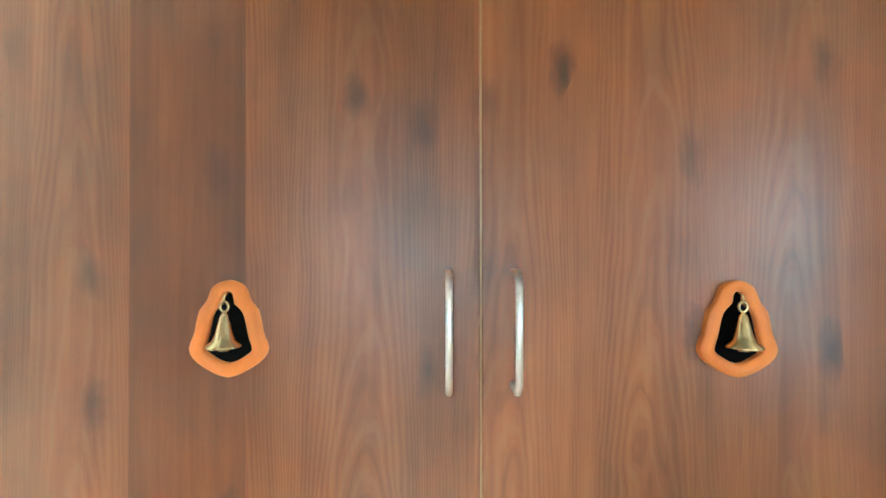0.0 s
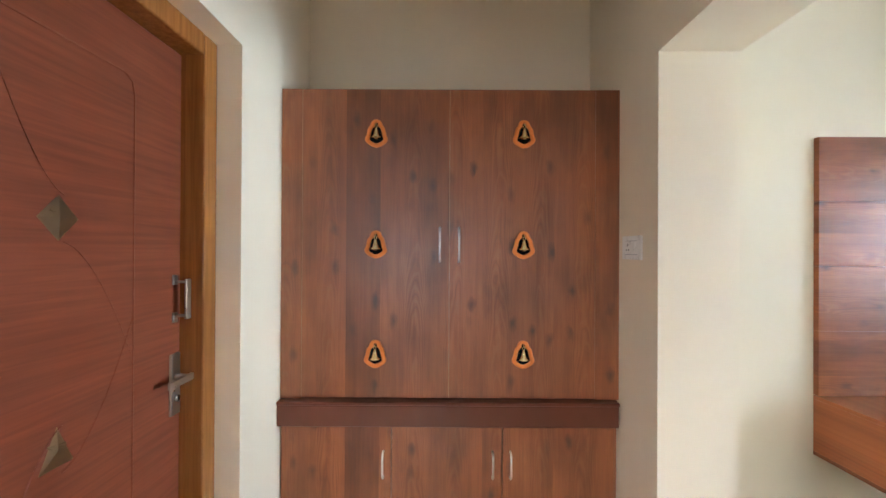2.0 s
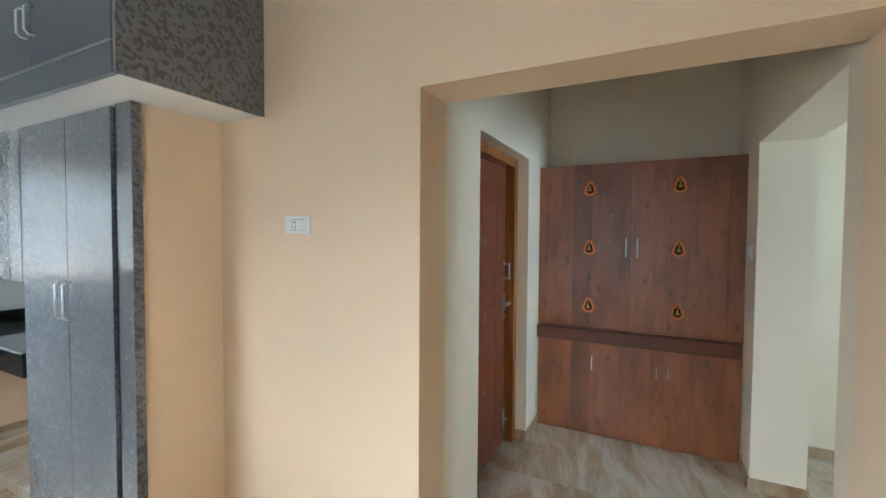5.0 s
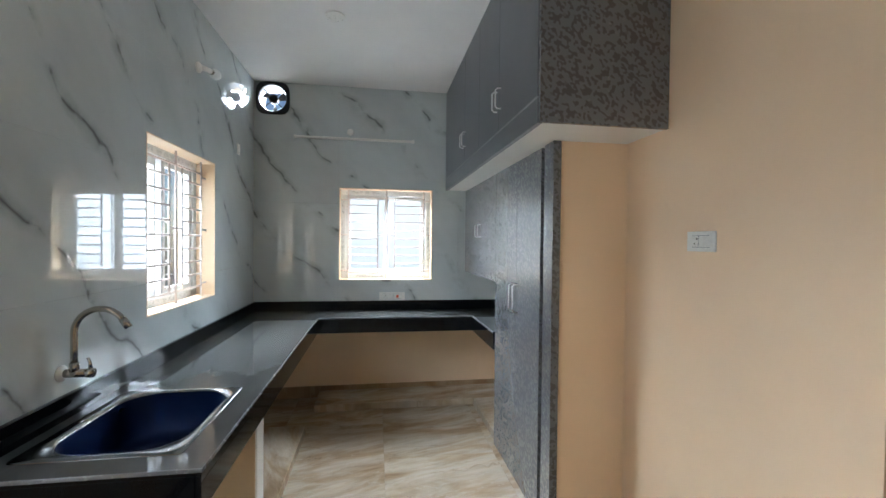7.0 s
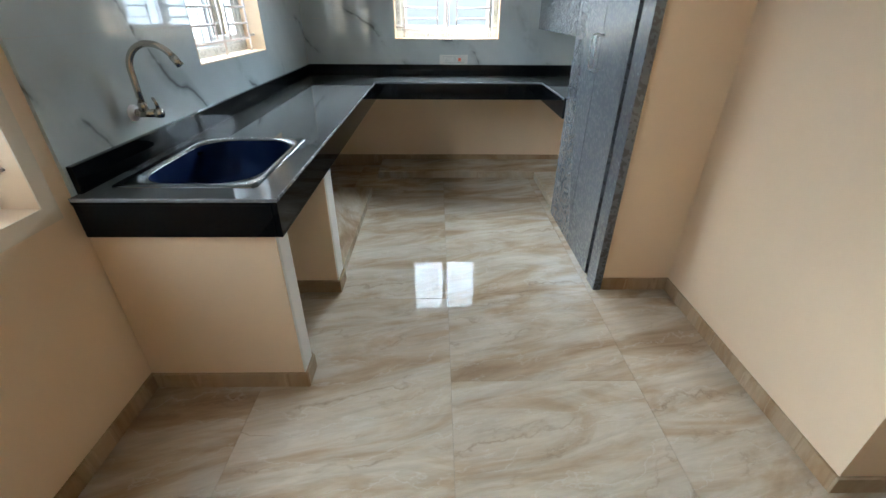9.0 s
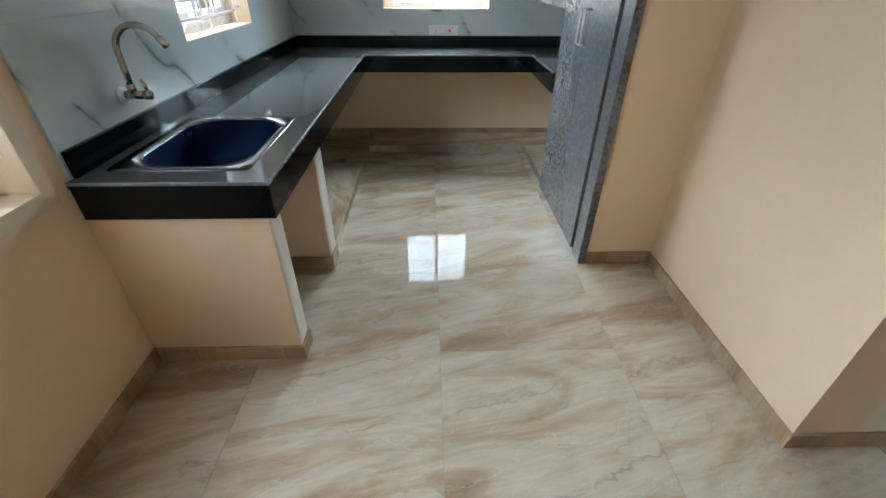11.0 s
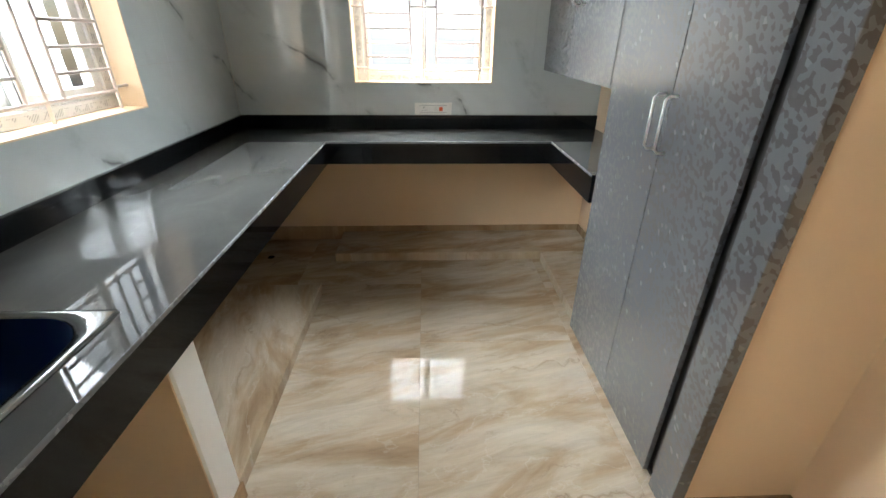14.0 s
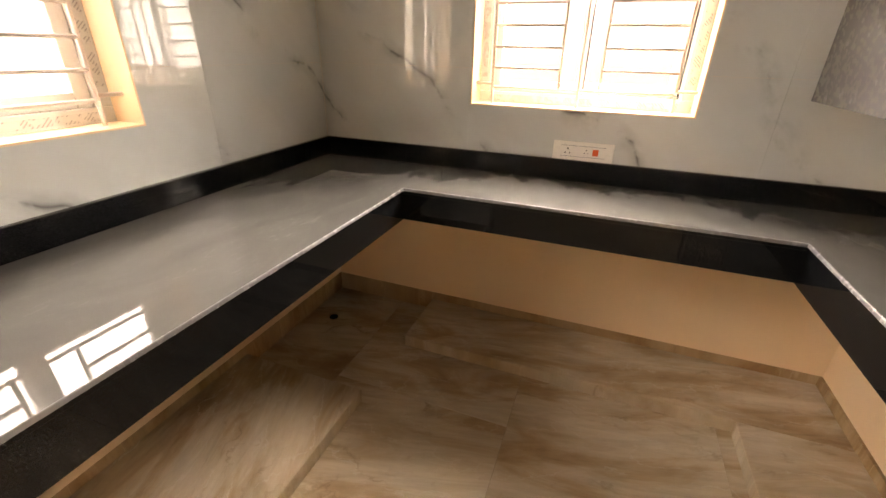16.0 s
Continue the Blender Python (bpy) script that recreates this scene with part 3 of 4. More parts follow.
# skirting along the walls
SKIRTS = [
    (-1.512, -0.342, YN - 0.012, YN, "cream wall beside the closet"), (-1.512, -1.500, -1.358, YN - 0.012, "closet side wall"),
    (-0.825, 1.399, -3.479, -3.466, "dining window wall"), (-0.809, -0.797, -3.466, -2.830, "sink support"),
    (-0.915, -0.809, -2.842, -2.830, "sink support"), (-1.491, -1.479, -3.466, -2.830, "second support"), (-1.620, -1.491, -2.842, -2.830, "second support"),
    (-1.479, -0.927, -3.479, -3.466, "wall below the sink"), (-0.927, -0.915, -3.466, -2.842, "inner face of the sink support"),
    (-0.342, -0.330, YN - 0.012, -0.353, "passage wall"), (-0.342, -0.330, 0.600, 0.925, "passage wall beside the cabinet"),
    (1.003, 1.015, 0.628, 0.925, "passage pier"), (1.003, 1.283, 0.616, 0.628, "opening jamb"), (1.283, 1.295, 0.616, 1.268, "living room pier"),
    (1.283, 4.599, 1.268, 1.280, "living room wall"), (1.003, 1.015, YN - 0.012, -0.630, "passage pier"),
    (4.588, 4.599, -0.74, 1.267, "living room window wall"), (1.015, 1.399, YN - 0.012, YN, "dining room wall"), (1.388, 1.399, -3.465, YN - 0.012, "dining side wall"), (-0.420, -0.342, 0.588, 0.600, "door recess"), (-0.420, -0.342, -0.353, -0.341, "door recess"),
]
for x0, x1, y0, y1, where in SKIRTS:
    structure("baseboard", box(x0, x1, y0, y1, 0, 0.076, 0.002), M_SKIRT, "beige marble tile baseboard along the " + where, "baseboard")


# ---- doors and windows ----
def sliding_window(name, axis, face, u0, u1, z0, z1, outward, label):
    """Two-leaf sliding window set deep in its opening. u runs along the wall; outward is the sign towards the open air."""
    s = outward
    put = (lambda a, b, c, d, e, f, bev=0.0: box(min(face + s * e, face + s * f), max(face + s * e, face + s * f), a, b, c, d, bev)) if axis == "x" else \
        (lambda a, b, c, d, e, f, bev=0.0: box(a, b, min(face + s * e, face + s * f), max(face + s * e, face + s * f), c, d, bev))
    at = (face + s * 0.17, (u0 + u1) / 2, z0) if axis == "x" else ((u0 + u1) / 2, face + s * 0.17, z0)
    w = thing(name, at, label, "window", kind="structure")
    fw, d0, d1 = 0.055, 0.125, 0.215
    for a, b, c, d in ((u0, u1, z0, z0 + fw), (u0, u1, z1 - fw, z1), (u0, u0 + fw, z0 + fw, z1 - fw), (u1 - fw, u1, z0 + fw, z1 - fw)):
        bar = part("window_frame", put(a, b, c, d, d0, d1, 0.003), M_UPVC, w)
        if b - a > d - c:
            part("film", put(a + 0.06, b - 0.06, c + 0.014, d - 0.014, d0 - 0.0012, d0 - 0.0002), M_FILM, bar, "printed protective film strip")
        else:
            part("film", put(a + 0.014, b - 0.014, c + 0.06, d - 0.06, d0 - 0.0012, d0 - 0.0002), M_FILM, bar, "printed protective film strip")
    um = (u0 + u1) / 2
    for k, (a, b, e) in enumerate(((u0 + fw, um + 0.022, 0.135), (um - 0.022, u1 - fw, 0.172))):
        sash = part("sash", put(a, a + 0.048, z0 + fw, z1 - fw, e, e + 0.034, 0.003), M_UPVC, w)
        part("stile", put(b - 0.048, b, z0 + fw, z1 - fw, e, e + 0.034, 0.003), M_UPVC, sash)
        part("rail", put(a + 0.048, b - 0.048, z0 + fw, z0 + fw + 0.048, e, e + 0.034, 0.003), M_UPVC, sash)
        part("rail", put(a + 0.048, b - 0.048, z1 - fw - 0.048, z1 - fw, e, e + 0.034, 0.003), M_UPVC, sash)
        pane = part("pane", put(a + 0.046, b - 0.046, z0 + fw + 0.046, z1 - fw - 0.046, e + 0.015, e + 0.019), M_GLASS, sash, "clear glass pane")
        pane.visible_shadow = False
        part("gasket", put(b - 0.010, b - 0.004, z0 + fw + 0.01, z1 - fw - 0.01, e - 0.0015, e - 0.0003), M_GASKET_SHADE, sash)
    return w


def window_grille(axis, face, u0, u1, z0, z1, outward, label):
    """A welded bar grille: rungs in two ladders, joined in the middle and let into the reveal."""
    d = face + outward * 0.062
    at = lambda u, z: (d, u, z) if axis == "x" else (u, d, z)
    g = thing("window_grille", at((u0 + u1) / 2, z0), label, "grille", "window grilles")
    W, Hh = u1 - u0, z1 - z0
    U, Z = (lambda f: u0 + f * W), (lambda f: z1 - f * Hh)
    r = 0.0066
    bars = []
    for f in (0.092, 0.408, 0.592, 0.908):
        bars.append((at(U(f), Z(0.095)), at(U(f), Z(0.915))))
    bars.append((at(U(0.5), z1), at(U(0.5), z0)))
    for f in (0.095, 0.915):
        bars.append((at(U(0.092), Z(f)), at(U(0.908), Z(f))))
    for k in range(8):
        f = 0.178 + 0.0925 * k
        bars.append((at(U(0.092), Z(f)), at(U(0.408), Z(f))))
        bars.append((at(U(0.592), Z(f)), at(U(0.908), Z(f))))
    bars.append((at(U(0.408), Z(0.505)), at(U(0.592), Z(0.505))))
    for f in (0.12, 0.505, 0.90):
        bars.append((at(u0, Z(f)), at(U(0.092), Z(f))))
        bars.append((at(U(0.908), Z(f)), at(u1, Z(f))))
    for f in (0.092, 0.908):
        bars.append((at(U(f), Z(0.095)), at(U(f), z1)))
        bars.append((at(U(f), Z(0.915)), at(U(f), z0)))
    for p, q in bars:
        part("bar", cyl(p, q, r, n=8), M_GRILLE, g, smooth=True)
    return g


sliding_window("window_1", "x", XW, *WEST_WIN, -1, "white sliding window with film still on its frame")
sliding_window("window_2", "y", YS, *SOUTH_WIN, -1, "white sliding kitchen window above the counter")
sliding_window("window_3", "y", YS, *DINING_WIN, -1, "white sliding window of the dining area")
sliding_window("window_4", "x", 4.600, *ADDED_EAST_WIN, 1, "white sliding living room window")
sliding_window("window_5", "y", -0.753, *ADDED_SOUTH_WIN, -1, "white sliding window between living room and porch")
window_grille("x", XW, *WEST_WIN, -1, "cream enamelled bar grille in the end wall window")
window_grille("y", YS, *SOUTH_WIN, -1, "cream enamelled bar grille in the side window")
window_grille("y", YS, *DINING_WIN, -1, "cream enamelled bar grille in the dining window")


def reveal(name, axis, face, u0, u1, z0, z1, outward, label):
    """Painted plaster lining of a window opening, from the tile face to the frame."""
    a, b = face - outward * 0.001, face + outward * 0.124
    p = ON_X if axis == "x" else ON_Y
    t = 0.012
    return structure(name, pierced((u0 - 0.0005, u1 + 0.0005), (z0 - 0.0005, z1 + 0.0005), [(u0 + t * 0.5, u1 - t * 0.5, z0 + t * 0.5, z1 - t * 0.5)], p, a, b), M_WALL, label, "reveal")


reveal("window_reveal_1", "x", XW, *WEST_WIN, -1, "cream plastered reveal of the end window")
reveal("window_reveal_2", "y", YS, *SOUTH_WIN, -1, "cream plastered reveal of the side window")

# entrance door in its deep recess
door = thing("door_1", (-0.50, 0.17, 0), "closed red-brown veneered door with brass ornaments", "door", kind="structure")
part("jamb", box(-0.60, -0.420, 0.528, 0.599, 0, 2.065, 0.006, segments=2), M_TEAK, door, "varnished teak jamb")
part("jamb", box(-0.60, -0.420, -0.352, -0.281, 0, 2.065, 0.006, segments=2), M_TEAK, door, "varnished teak jamb")
part("head", box(-0.60, -0.420, -0.280, 0.527, 1.998, 2.065, 0.006, segments=2), M_TEAK, door, "varnished teak head")
leaf = part("leaf", box(-0.532, -0.490, -0.278, 0.525, 0.006, 1.996, 0.003), M_DOOR, door)
part("bead", box(-0.4895, -0.478, 0.5275, 0.5285, 0.0, 1.99), M_TEAK, door)


def raised_line(points, r=0.0035):
    return tube([(-0.4895, y, z) for y, z in points], r, 6)


loop = [(0.330, 0.16), (0.330, 1.80), (0.322, 1.835), (0.295, 1.850), (-0.02, 1.850), (-0.055, 1.835), (-0.063, 1.80), (-0.063, 0.16), (-0.055, 0.125), (-0.02, 0.11), (0.295, 0.11), (0.322, 0.125), (0.330, 0.16)]
part("moulding", raised_line(loop, 0.0024), M_DOOR, leaf, "raised rounded panel line")
for zc, bend in ((1.47, 1), (0.985, -1), (0.505, 1)):
    part("moulding", raised_line([(0.13 + 0.20 * k / 10, zc - 0.05 - bend * 0.30 * (k / 10) ** 1.6) for k in range(11)], 0.0013), M_DOOR, leaf, "raised curved line")
    part("moulding", raised_line([(0.13 - 0.18 * k / 10, zc + 0.05 + bend * 0.34 * (k / 10) ** 1.5) for k in range(11)], 0.0013), M_DOOR, leaf, "raised curved line")


def ornament(yc, zc, half, triangle):
    bm = bmesh.new()
    tip = bm.verts.new((-0.4865, yc, zc))
    pts = [(yc, zc + half), (yc + half * 0.8, zc - half * 0.7), (yc - half * 0.8, zc - half * 0.7)] if triangle else [(yc, zc + half), (yc + half, zc), (yc, zc - half), (yc - half, zc)]
    ring = [bm.verts.new((-0.4899, y, z)) for y, z in pts]
    for a, b in zip(ring, ring[1:] + ring[:1]):
        bm.faces.new((a, b, tip))
    bm.faces.new(ring)
    part("ornament", bm, M_OLDBRASS, leaf, "antique brass " + ("triangle" if triangle else "diamond"))
    for k in range(1, 5):
        part("ornament_rib", raised_line([(yc - half * 0.5 * (1 - k / 6), zc - half * 0.1 * k + 0.02), (yc + half * 0.5 * (1 - k / 6), zc - half * 0.1 * k + 0.012)], 0.0022), M_OLDBRASS, leaf)


ornament(0.118, 1.470, 0.048, False)
ornament(0.118, 0.987, 0.050, True)
ornament(0.118, 0.508, 0.050, True)
# pull, lock plate with lever, tower bolt
pull = part("pull_handle", box(-0.4899, -0.484, 0.484, 0.506, 1.300, 1.330, 0.002), M_STEEL, door, "brushed steel pull handle")
part("foot", box(-0.4899, -0.484, 0.484, 0.506, 1.188, 1.218, 0.002), M_STEEL, pull)
part("grip", box(-0.452, -0.445, 0.484, 0.506, 1.200, 1.318, 0.0015), M_STEEL, pull)
part("post", box(-0.4835, -0.452, 0.486, 0.504, 1.306, 1.312, 0.001), M_STEEL, pull)
part("post", box(-0.4835, -0.452, 0.486, 0.504, 1.206, 1.212, 0.001), M_STEEL, pull)
lock = part("lock_plate", box(-0.4899, -0.481, 0.472, 0.515, 0.915, 1.098, 0.004, segments=2), M_STEEL, door, "brushed steel lock plate")
part("spindle", cyl((-0.482, 0.493, 1.028), (-0.446, 0.493, 1.028), 0.009), M_STEEL, lock, smooth=True)
part("lever", box(-0.446, -0.436, 0.400, 0.508, 1.017, 1.038, 0.003, segments=2), M_STEEL, lock)
part("cylinder", cyl((-0.482, 0.493, 0.965), (-0.474, 0.493, 0.965), 0.010), M_NICKEL, lock, smooth=True)
# black patch in place of the shaded keyhole
part("keyhole", box(-0.4742, -0.4732, 0.4915, 0.4945, 0.960, 0.970), M_HOLE_SHADE, lock)
bolt = part("tower_bolt", box(-0.4899, -0.485, 0.480, 0.512, 0.100, 0.250, 0.002), M_STEEL, door, "steel tower bolt")
part("bolt_rod", cyl((-0.478, 0.496, 0.02), (-0.478, 0.496, 0.24), 0.006), M_STEEL, bolt, smooth=True)
part("bolt_knob", cyl((-0.478, 0.496, 0.18), (-0.455, 0.496, 0.18), 0.006), M_STEEL, bolt, smooth=True)

# ---- passage: prayer cabinet ----
CY = 0.928
cab = thing("prayer_cabinet", (0.334, 1.10, 0), "tall walnut laminate prayer cabinet built into the passage end", "cabinet")
part("body", box(-0.338, 1.013, CY + 0.020, 1.278, 0.0, 2.050, 0.002), M_WOOD, cab)
part("stile", box(-0.340, -0.2575, CY + 0.001, CY + 0.0195, 0.812, 2.052, 0.001), M_WOOD, cab)
part("stile", box(0.9185, 1.014, CY + 0.001, CY + 0.0195, 0.812, 2.052, 0.001), M_WOOD, cab)
up_l = part("door", box(-0.2560, 0.3325, CY, CY + 0.0185, 0.816, 2.051, 0.0012), M_WOOD, cab)
up_r = part("door", box(0.3350, 0.9170, CY, CY + 0.0185, 0.816, 2.051, 0.0012), M_WOOD, cab)
M_EDGE = paint("pale_edge_band", (0.42, 0.24, 0.12), 0.4)
part("edge_band", box(0.3326, 0.3348, CY - 0.0002, CY + 0.018, 0.817, 2.050), M_EDGE, up_l, "pale edge band")
part("edge_band", box(-0.2572, -0.2563, CY - 0.0002, CY + 0.018, 0.817, 2.050), M_EDGE, up_l, "pale edge band")
ledge = part("ledge", box(-0.341, 1.002, 0.895, CY + 0.019, 0.712, 0.796, 0.003), M_LEDGE, cab, "dark red-brown laminate ledge")
part("ledge_top", box(-0.341, 1.004, 0.889, CY + 0.019, 0.7965, 0.811, 0.003), M_LEDGE, cab, "dark red-brown laminate ledge top")
for x0, x1, hx in ((-0.336, 0.1045, 0.074), (0.1085, 0.5465, 0.510), (0.5505, 0.998, 0.581)):
    d = part("door", box(x0, x1, CY + 0.001, CY + 0.0195, 0.006, 0.709, 0.0012), M_WOOD, cab)
    bow_handle(d, (hx, CY + 0.001, 0.553), 0.100, 0.028, (0, -1, 0), 0.0042)
bow_handle(up_l, (0.2960, CY, 1.429), 0.132, 0.041, (0, -1, 0), 0.0043)
bow_handle(up_r, (0.3715, CY, 1.429), 0.132, 0.041, (0, -1, 0), 0.0043)

OUTER = [(0, 0), (45, 10), (80, 30), (103, 68), (113, 112), (130, 130), (160, 170), (174, 230), (185, 290), (200, 330), (216, 366), (214, 395), (198, 425), (160, 462), (100, 500), (50, 523), (0, 534)]
INNER = [(0, 62), (18, 64), (30, 80), (33, 132), (52, 146), (76, 170), (92, 210), (112, 310), (133, 372), (130, 392), (92, 418), (45, 446), (0, 458)]


def bell_panel(parent, xc, zc):
    """Bell-shaped cutout: an orange surround, a black sheet for its inner shade and a small brass bell on a ring."""
    k = 0.113 / 534
    place = lambda pts: [(xc + px * k, zc + 0.0565 - pz * k) for px, pz in pts] + [(xc - px * k, zc + 0.0565 - pz * k) for px, pz in reversed(pts[1:-1])]
    outer, inner = place(OUTER), place(INNER)
    n = 48

    def even(loop_):
        total, acc = 0.0, [0.0]
        closed = loop_ + loop_[:1]
        for p, q in zip(closed, closed[1:]):
            total += math.dist(p, q)
            acc.append(total)
        out = []
        for i in range(n):
            s_ = total * i / n
            j = max(j_ for j_ in range(len(acc) - 1) if acc[j_] <= s_ + 1e-9)
            f = (s_ - acc[j]) / max(acc[j + 1] - acc[j], 1e-9)
            out.append((closed[j][0] + f * (closed[j + 1][0] - closed[j][0]), closed[j][1] + f * (closed[j + 1][1] - closed[j][1])))
        return out

    o_, i_ = even(outer), even(inner)
    mid = lambda f: [((1 - f) * a[0] + f * b[0], (1 - f) * a[1] + f * b[1]) for a, b in zip(o_, i_)]
    bm = bmesh.new()
    rings = [[bm.verts.new((x, y, z)) for x, z in pts] for pts, y in ((o_, CY + 0.001), (o_, CY - 0.006), (mid(0.10), CY - 0.009), (mid(0.9), CY - 0.009), (i_, CY - 0.006), (i_, CY + 0.001))]
    for a, b in zip(rings, rings[1:]):
        for q in range(n):
            bm.faces.new((a[q], a[(q + 1) % n], b[(q + 1) % n], b[q]))
    ring = part("bell_surround", bm, M_ORANGE, parent, "orange bell-shaped surround", smooth=True)
    # nothing is cut: this black sheet paints the darkness behind the bell
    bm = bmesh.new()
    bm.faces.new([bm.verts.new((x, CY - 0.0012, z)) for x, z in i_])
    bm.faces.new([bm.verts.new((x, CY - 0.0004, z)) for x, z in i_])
    part("shade_sheet", bm, M_HOLE_SHADE, ring, "black sheet drawn for the shade inside")
    top = zc + 0.0565
    prof = [(0.0015, -0.036), (0.0045, -0.040), (0.007, -0.050), (0.0095, -0.060), (0.013, -0.068), (0.0195, -0.0735), (0.020, -0.0755), (0.007, -0.0765), (0.0065, -0.080), (0.001, -0.081)]
    part("bell", lathe([(r_, top + h_) for r_, h_ in prof], (xc, CY - 0.014, 0), 20), M_BRASS, ring, "small brass bell", smooth=True)
    bm = tube([(xc + 0.0048 * math.sin(a), CY - 0.014, top - 0.030 + 0.0058 * math.cos(a)) for a in [2 * math.pi * q / 14 for q in range(15)]], 0.0016, 6)
    tube([(xc, CY - 0.002, top - 0.017), (xc, CY - 0.010, top - 0.015), (xc, CY - 0.015, top - 0.019), (xc, CY - 0.0145, top - 0.025)], 0.0013, 6, bm)
    part("bell_ring", bm, M_BRASS, ring, "brass hook and ring", smooth=True)


for zc in (1.872, 1.429, 0.992):
    bell_panel(up_l, 0.040, zc)
    bell_panel(up_r, 0.630, zc)


def wall_plate(name, axis, face, sign, u0, u1, z0, z1, label, kind="switch", side=0.08):
    """A modular plate on a wall, with frame, insert, rockers and holes."""
    def put(a, b, c, d, e, f, bev=0.0):
        lo, hi = min(face + sign * e, face + sign * f), max(face + sign * e, face + sign * f)
        return box(lo, hi, a, b, c, d, bev) if axis == "x" else box(a, b, lo, hi, c, d, bev)

    at = (face, (u0 + u1) / 2, z0) if axis == "x" else ((u0 + u1) / 2, face, z0)
    p = thing(name, at, label, "switch plate" if kind == "switch" else "socket", "electrical plates")
    part("plate", put(u0, u1, z0, z1, 0.0, 0.008, 0.002), M_PLASTIC, p)
    m_ = 0.23 * (z1 - z0)
    a, b, c, d = u0 + side * (u1 - u0), u1 - side * (u1 - u0), z0 + m_, z1 - m_
    part("insert", put(a, b, c, d, 0.008, 0.0105, 0.0008), M_PLASTIC, p)
    # thin dark strips that draw the insert's edge shadow
    for z_ in (c - 0.0022, d + 0.0008):
        part("seam", put(a, b, z_, z_ + 0.0014, 0.008, 0.0084), M_GASKET_SHADE, p)
    return p, put, (a, b, c, d)


def socket_holes(p, put, u, z, s=1.0, rim=0.0105):
    # uncut plate: black squares paint the shade of the pin openings
    for du, dz, r in ((0, 0.010, 0.0032), (-0.010, -0.008, 0.0026), (0.010, -0.008, 0.0026)):
        part("socket_hole", put(u + du * s - r * s, u + du * s + r * s, z + (dz - r) * s, z + (dz + r) * s, rim, rim + 0.0004), M_HOLE_SHADE, p)


# switch on the pier, with one socket and a rocker
p, put, (a, b, c, d) = wall_plate("switch_plate", "x", 1.015, -1, 0.732, 0.886, 1.376, 1.464, "white plastic switch plate on the passage pier", side=0.2)
socket_holes(p, put, a + 0.070, (c + d) / 2, 1.0)
part("rocker", put(a + 0.006, a + 0.042, c + 0.006, d - 0.006, 0.0107, 0.0135, 0.001), M_PLASTIC, p)
part("seam", put(a + 0.045, a + 0.046, c, d, 0.0105, 0.0110), M_GASKET_SHADE, p)

# ---- living room seen through the opening ----
tv = thing("tv_unit", (3.14, 1.10, 0.433), "walnut laminate television unit with a wall-hung shelf box", "tv unit")
for k in range(4):
    part("board", box(2.098, 4.20, 1.250, 1.279, 0.722 + 0.309 * k, 0.722 + 0.309 * (k + 1) - 0.0008, 0.0008), M_WOODH, tv)
ts = part("shelf_box", box(2.1165, 4.1815, 1.262, 1.278, 0.4515, 0.6995), M_WOODH, tv, "open walnut laminate shelf box")
part("top", box(2.098, 4.20, 0.940, 1.279, 0.700, 0.718, 0.001), M_WOODH, ts)
part("base", box(2.098, 4.20, 0.940, 1.279, 0.433, 0.451, 0.001), M_WOODH, ts)
for x0 in (2.0985, 2.78, 3.48, 4.182):
    part("side", box(x0, x0 + 0.018, 0.941, 1.279, 0.4515, 0.6995, 0.001), M_WOODH, ts)
p, put, (a, b, c, d) = wall_plate("tv_socket", "y", 1.250, -1, 2.81, 3.02, 0.915, 1.000, "white plastic socket plate on the television panel", "socket")
socket_holes(p, put, a + 0.04, (c + d) / 2)
socket_holes(p, put, a + 0.12, (c + d) / 2)

# ---- kitchen: counter ----
SINK = (-1.497, -0.915, -3.375, -2.930)
ct = thing("kitchen_counter", (-2.6, -3.1, 0.72), "dusty black granite worktop in a u shape", "worktop")
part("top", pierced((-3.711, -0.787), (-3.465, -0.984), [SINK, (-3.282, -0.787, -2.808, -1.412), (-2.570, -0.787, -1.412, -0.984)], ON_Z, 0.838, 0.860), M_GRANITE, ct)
part("fascia", box(-3.2850, -0.790, -2.830, -2.811, 0.720, 0.8375, 0.002), M_GRANITE, ct, "polished black granite fascia")
part("fascia", box(-0.809, -0.790, -3.465, -2.8305, 0.720, 0.8375, 0.002), M_GRANITE, ct, "polished black granite fascia")
part("fascia", box(-3.304, -3.2855, -2.8290, -1.3910, 0.720, 0.8375, 0.002), M_GRANITE, ct, "polished black granite fascia")
part("fascia", box(-3.285, -2.570, -1.4085, -1.390, 0.720, 0.8375, 0.002), M_GRANITE, ct, "polished black granite fascia")
for b_ in ((-3.282, -0.789, -2.812, -2.806, 0.8480, 0.8615), (-0.792, -0.785, -3.465, -2.806, 0.8480, 0.8615), (-3.288, -3.280, -2.812, -1.408, 0.8480, 0.8615), (-3.288, -2.571, -1.414, -1.407, 0.8480, 0.8615)):
    part("nosing", box(*b_, 0.0035, segments=3), M_EDGE_GLINT, ct, "granite nosing coloured pale for its edge highlight")
part("splashback", box(-3.711, -0.826, -3.4655, -3.446, 0.8602, 0.952, 0.002), M_GRANITE, ct, "polished black granite splashback")
part("splashback", box(-3.7115, -3.692, -3.4455, -0.984, 0.8602, 0.952, 0.002), M_GRANITE, ct, "polished black granite splashback")


def rounded(x0, x1, y0, y1, r, n=6):
    out = []
    for cx, cy, a0 in ((x1 - r, y1 - r, 0), (x0 + r, y1 - r, 90), (x0 + r, y0 + r, 180), (x1 - r, y0 + r, 270)):
        for k in range(n + 1):
            a = radians(a0 + 90 * k / n)
            out.append((cx + r * math.cos(a), cy + r * math.sin(a)))
    return out


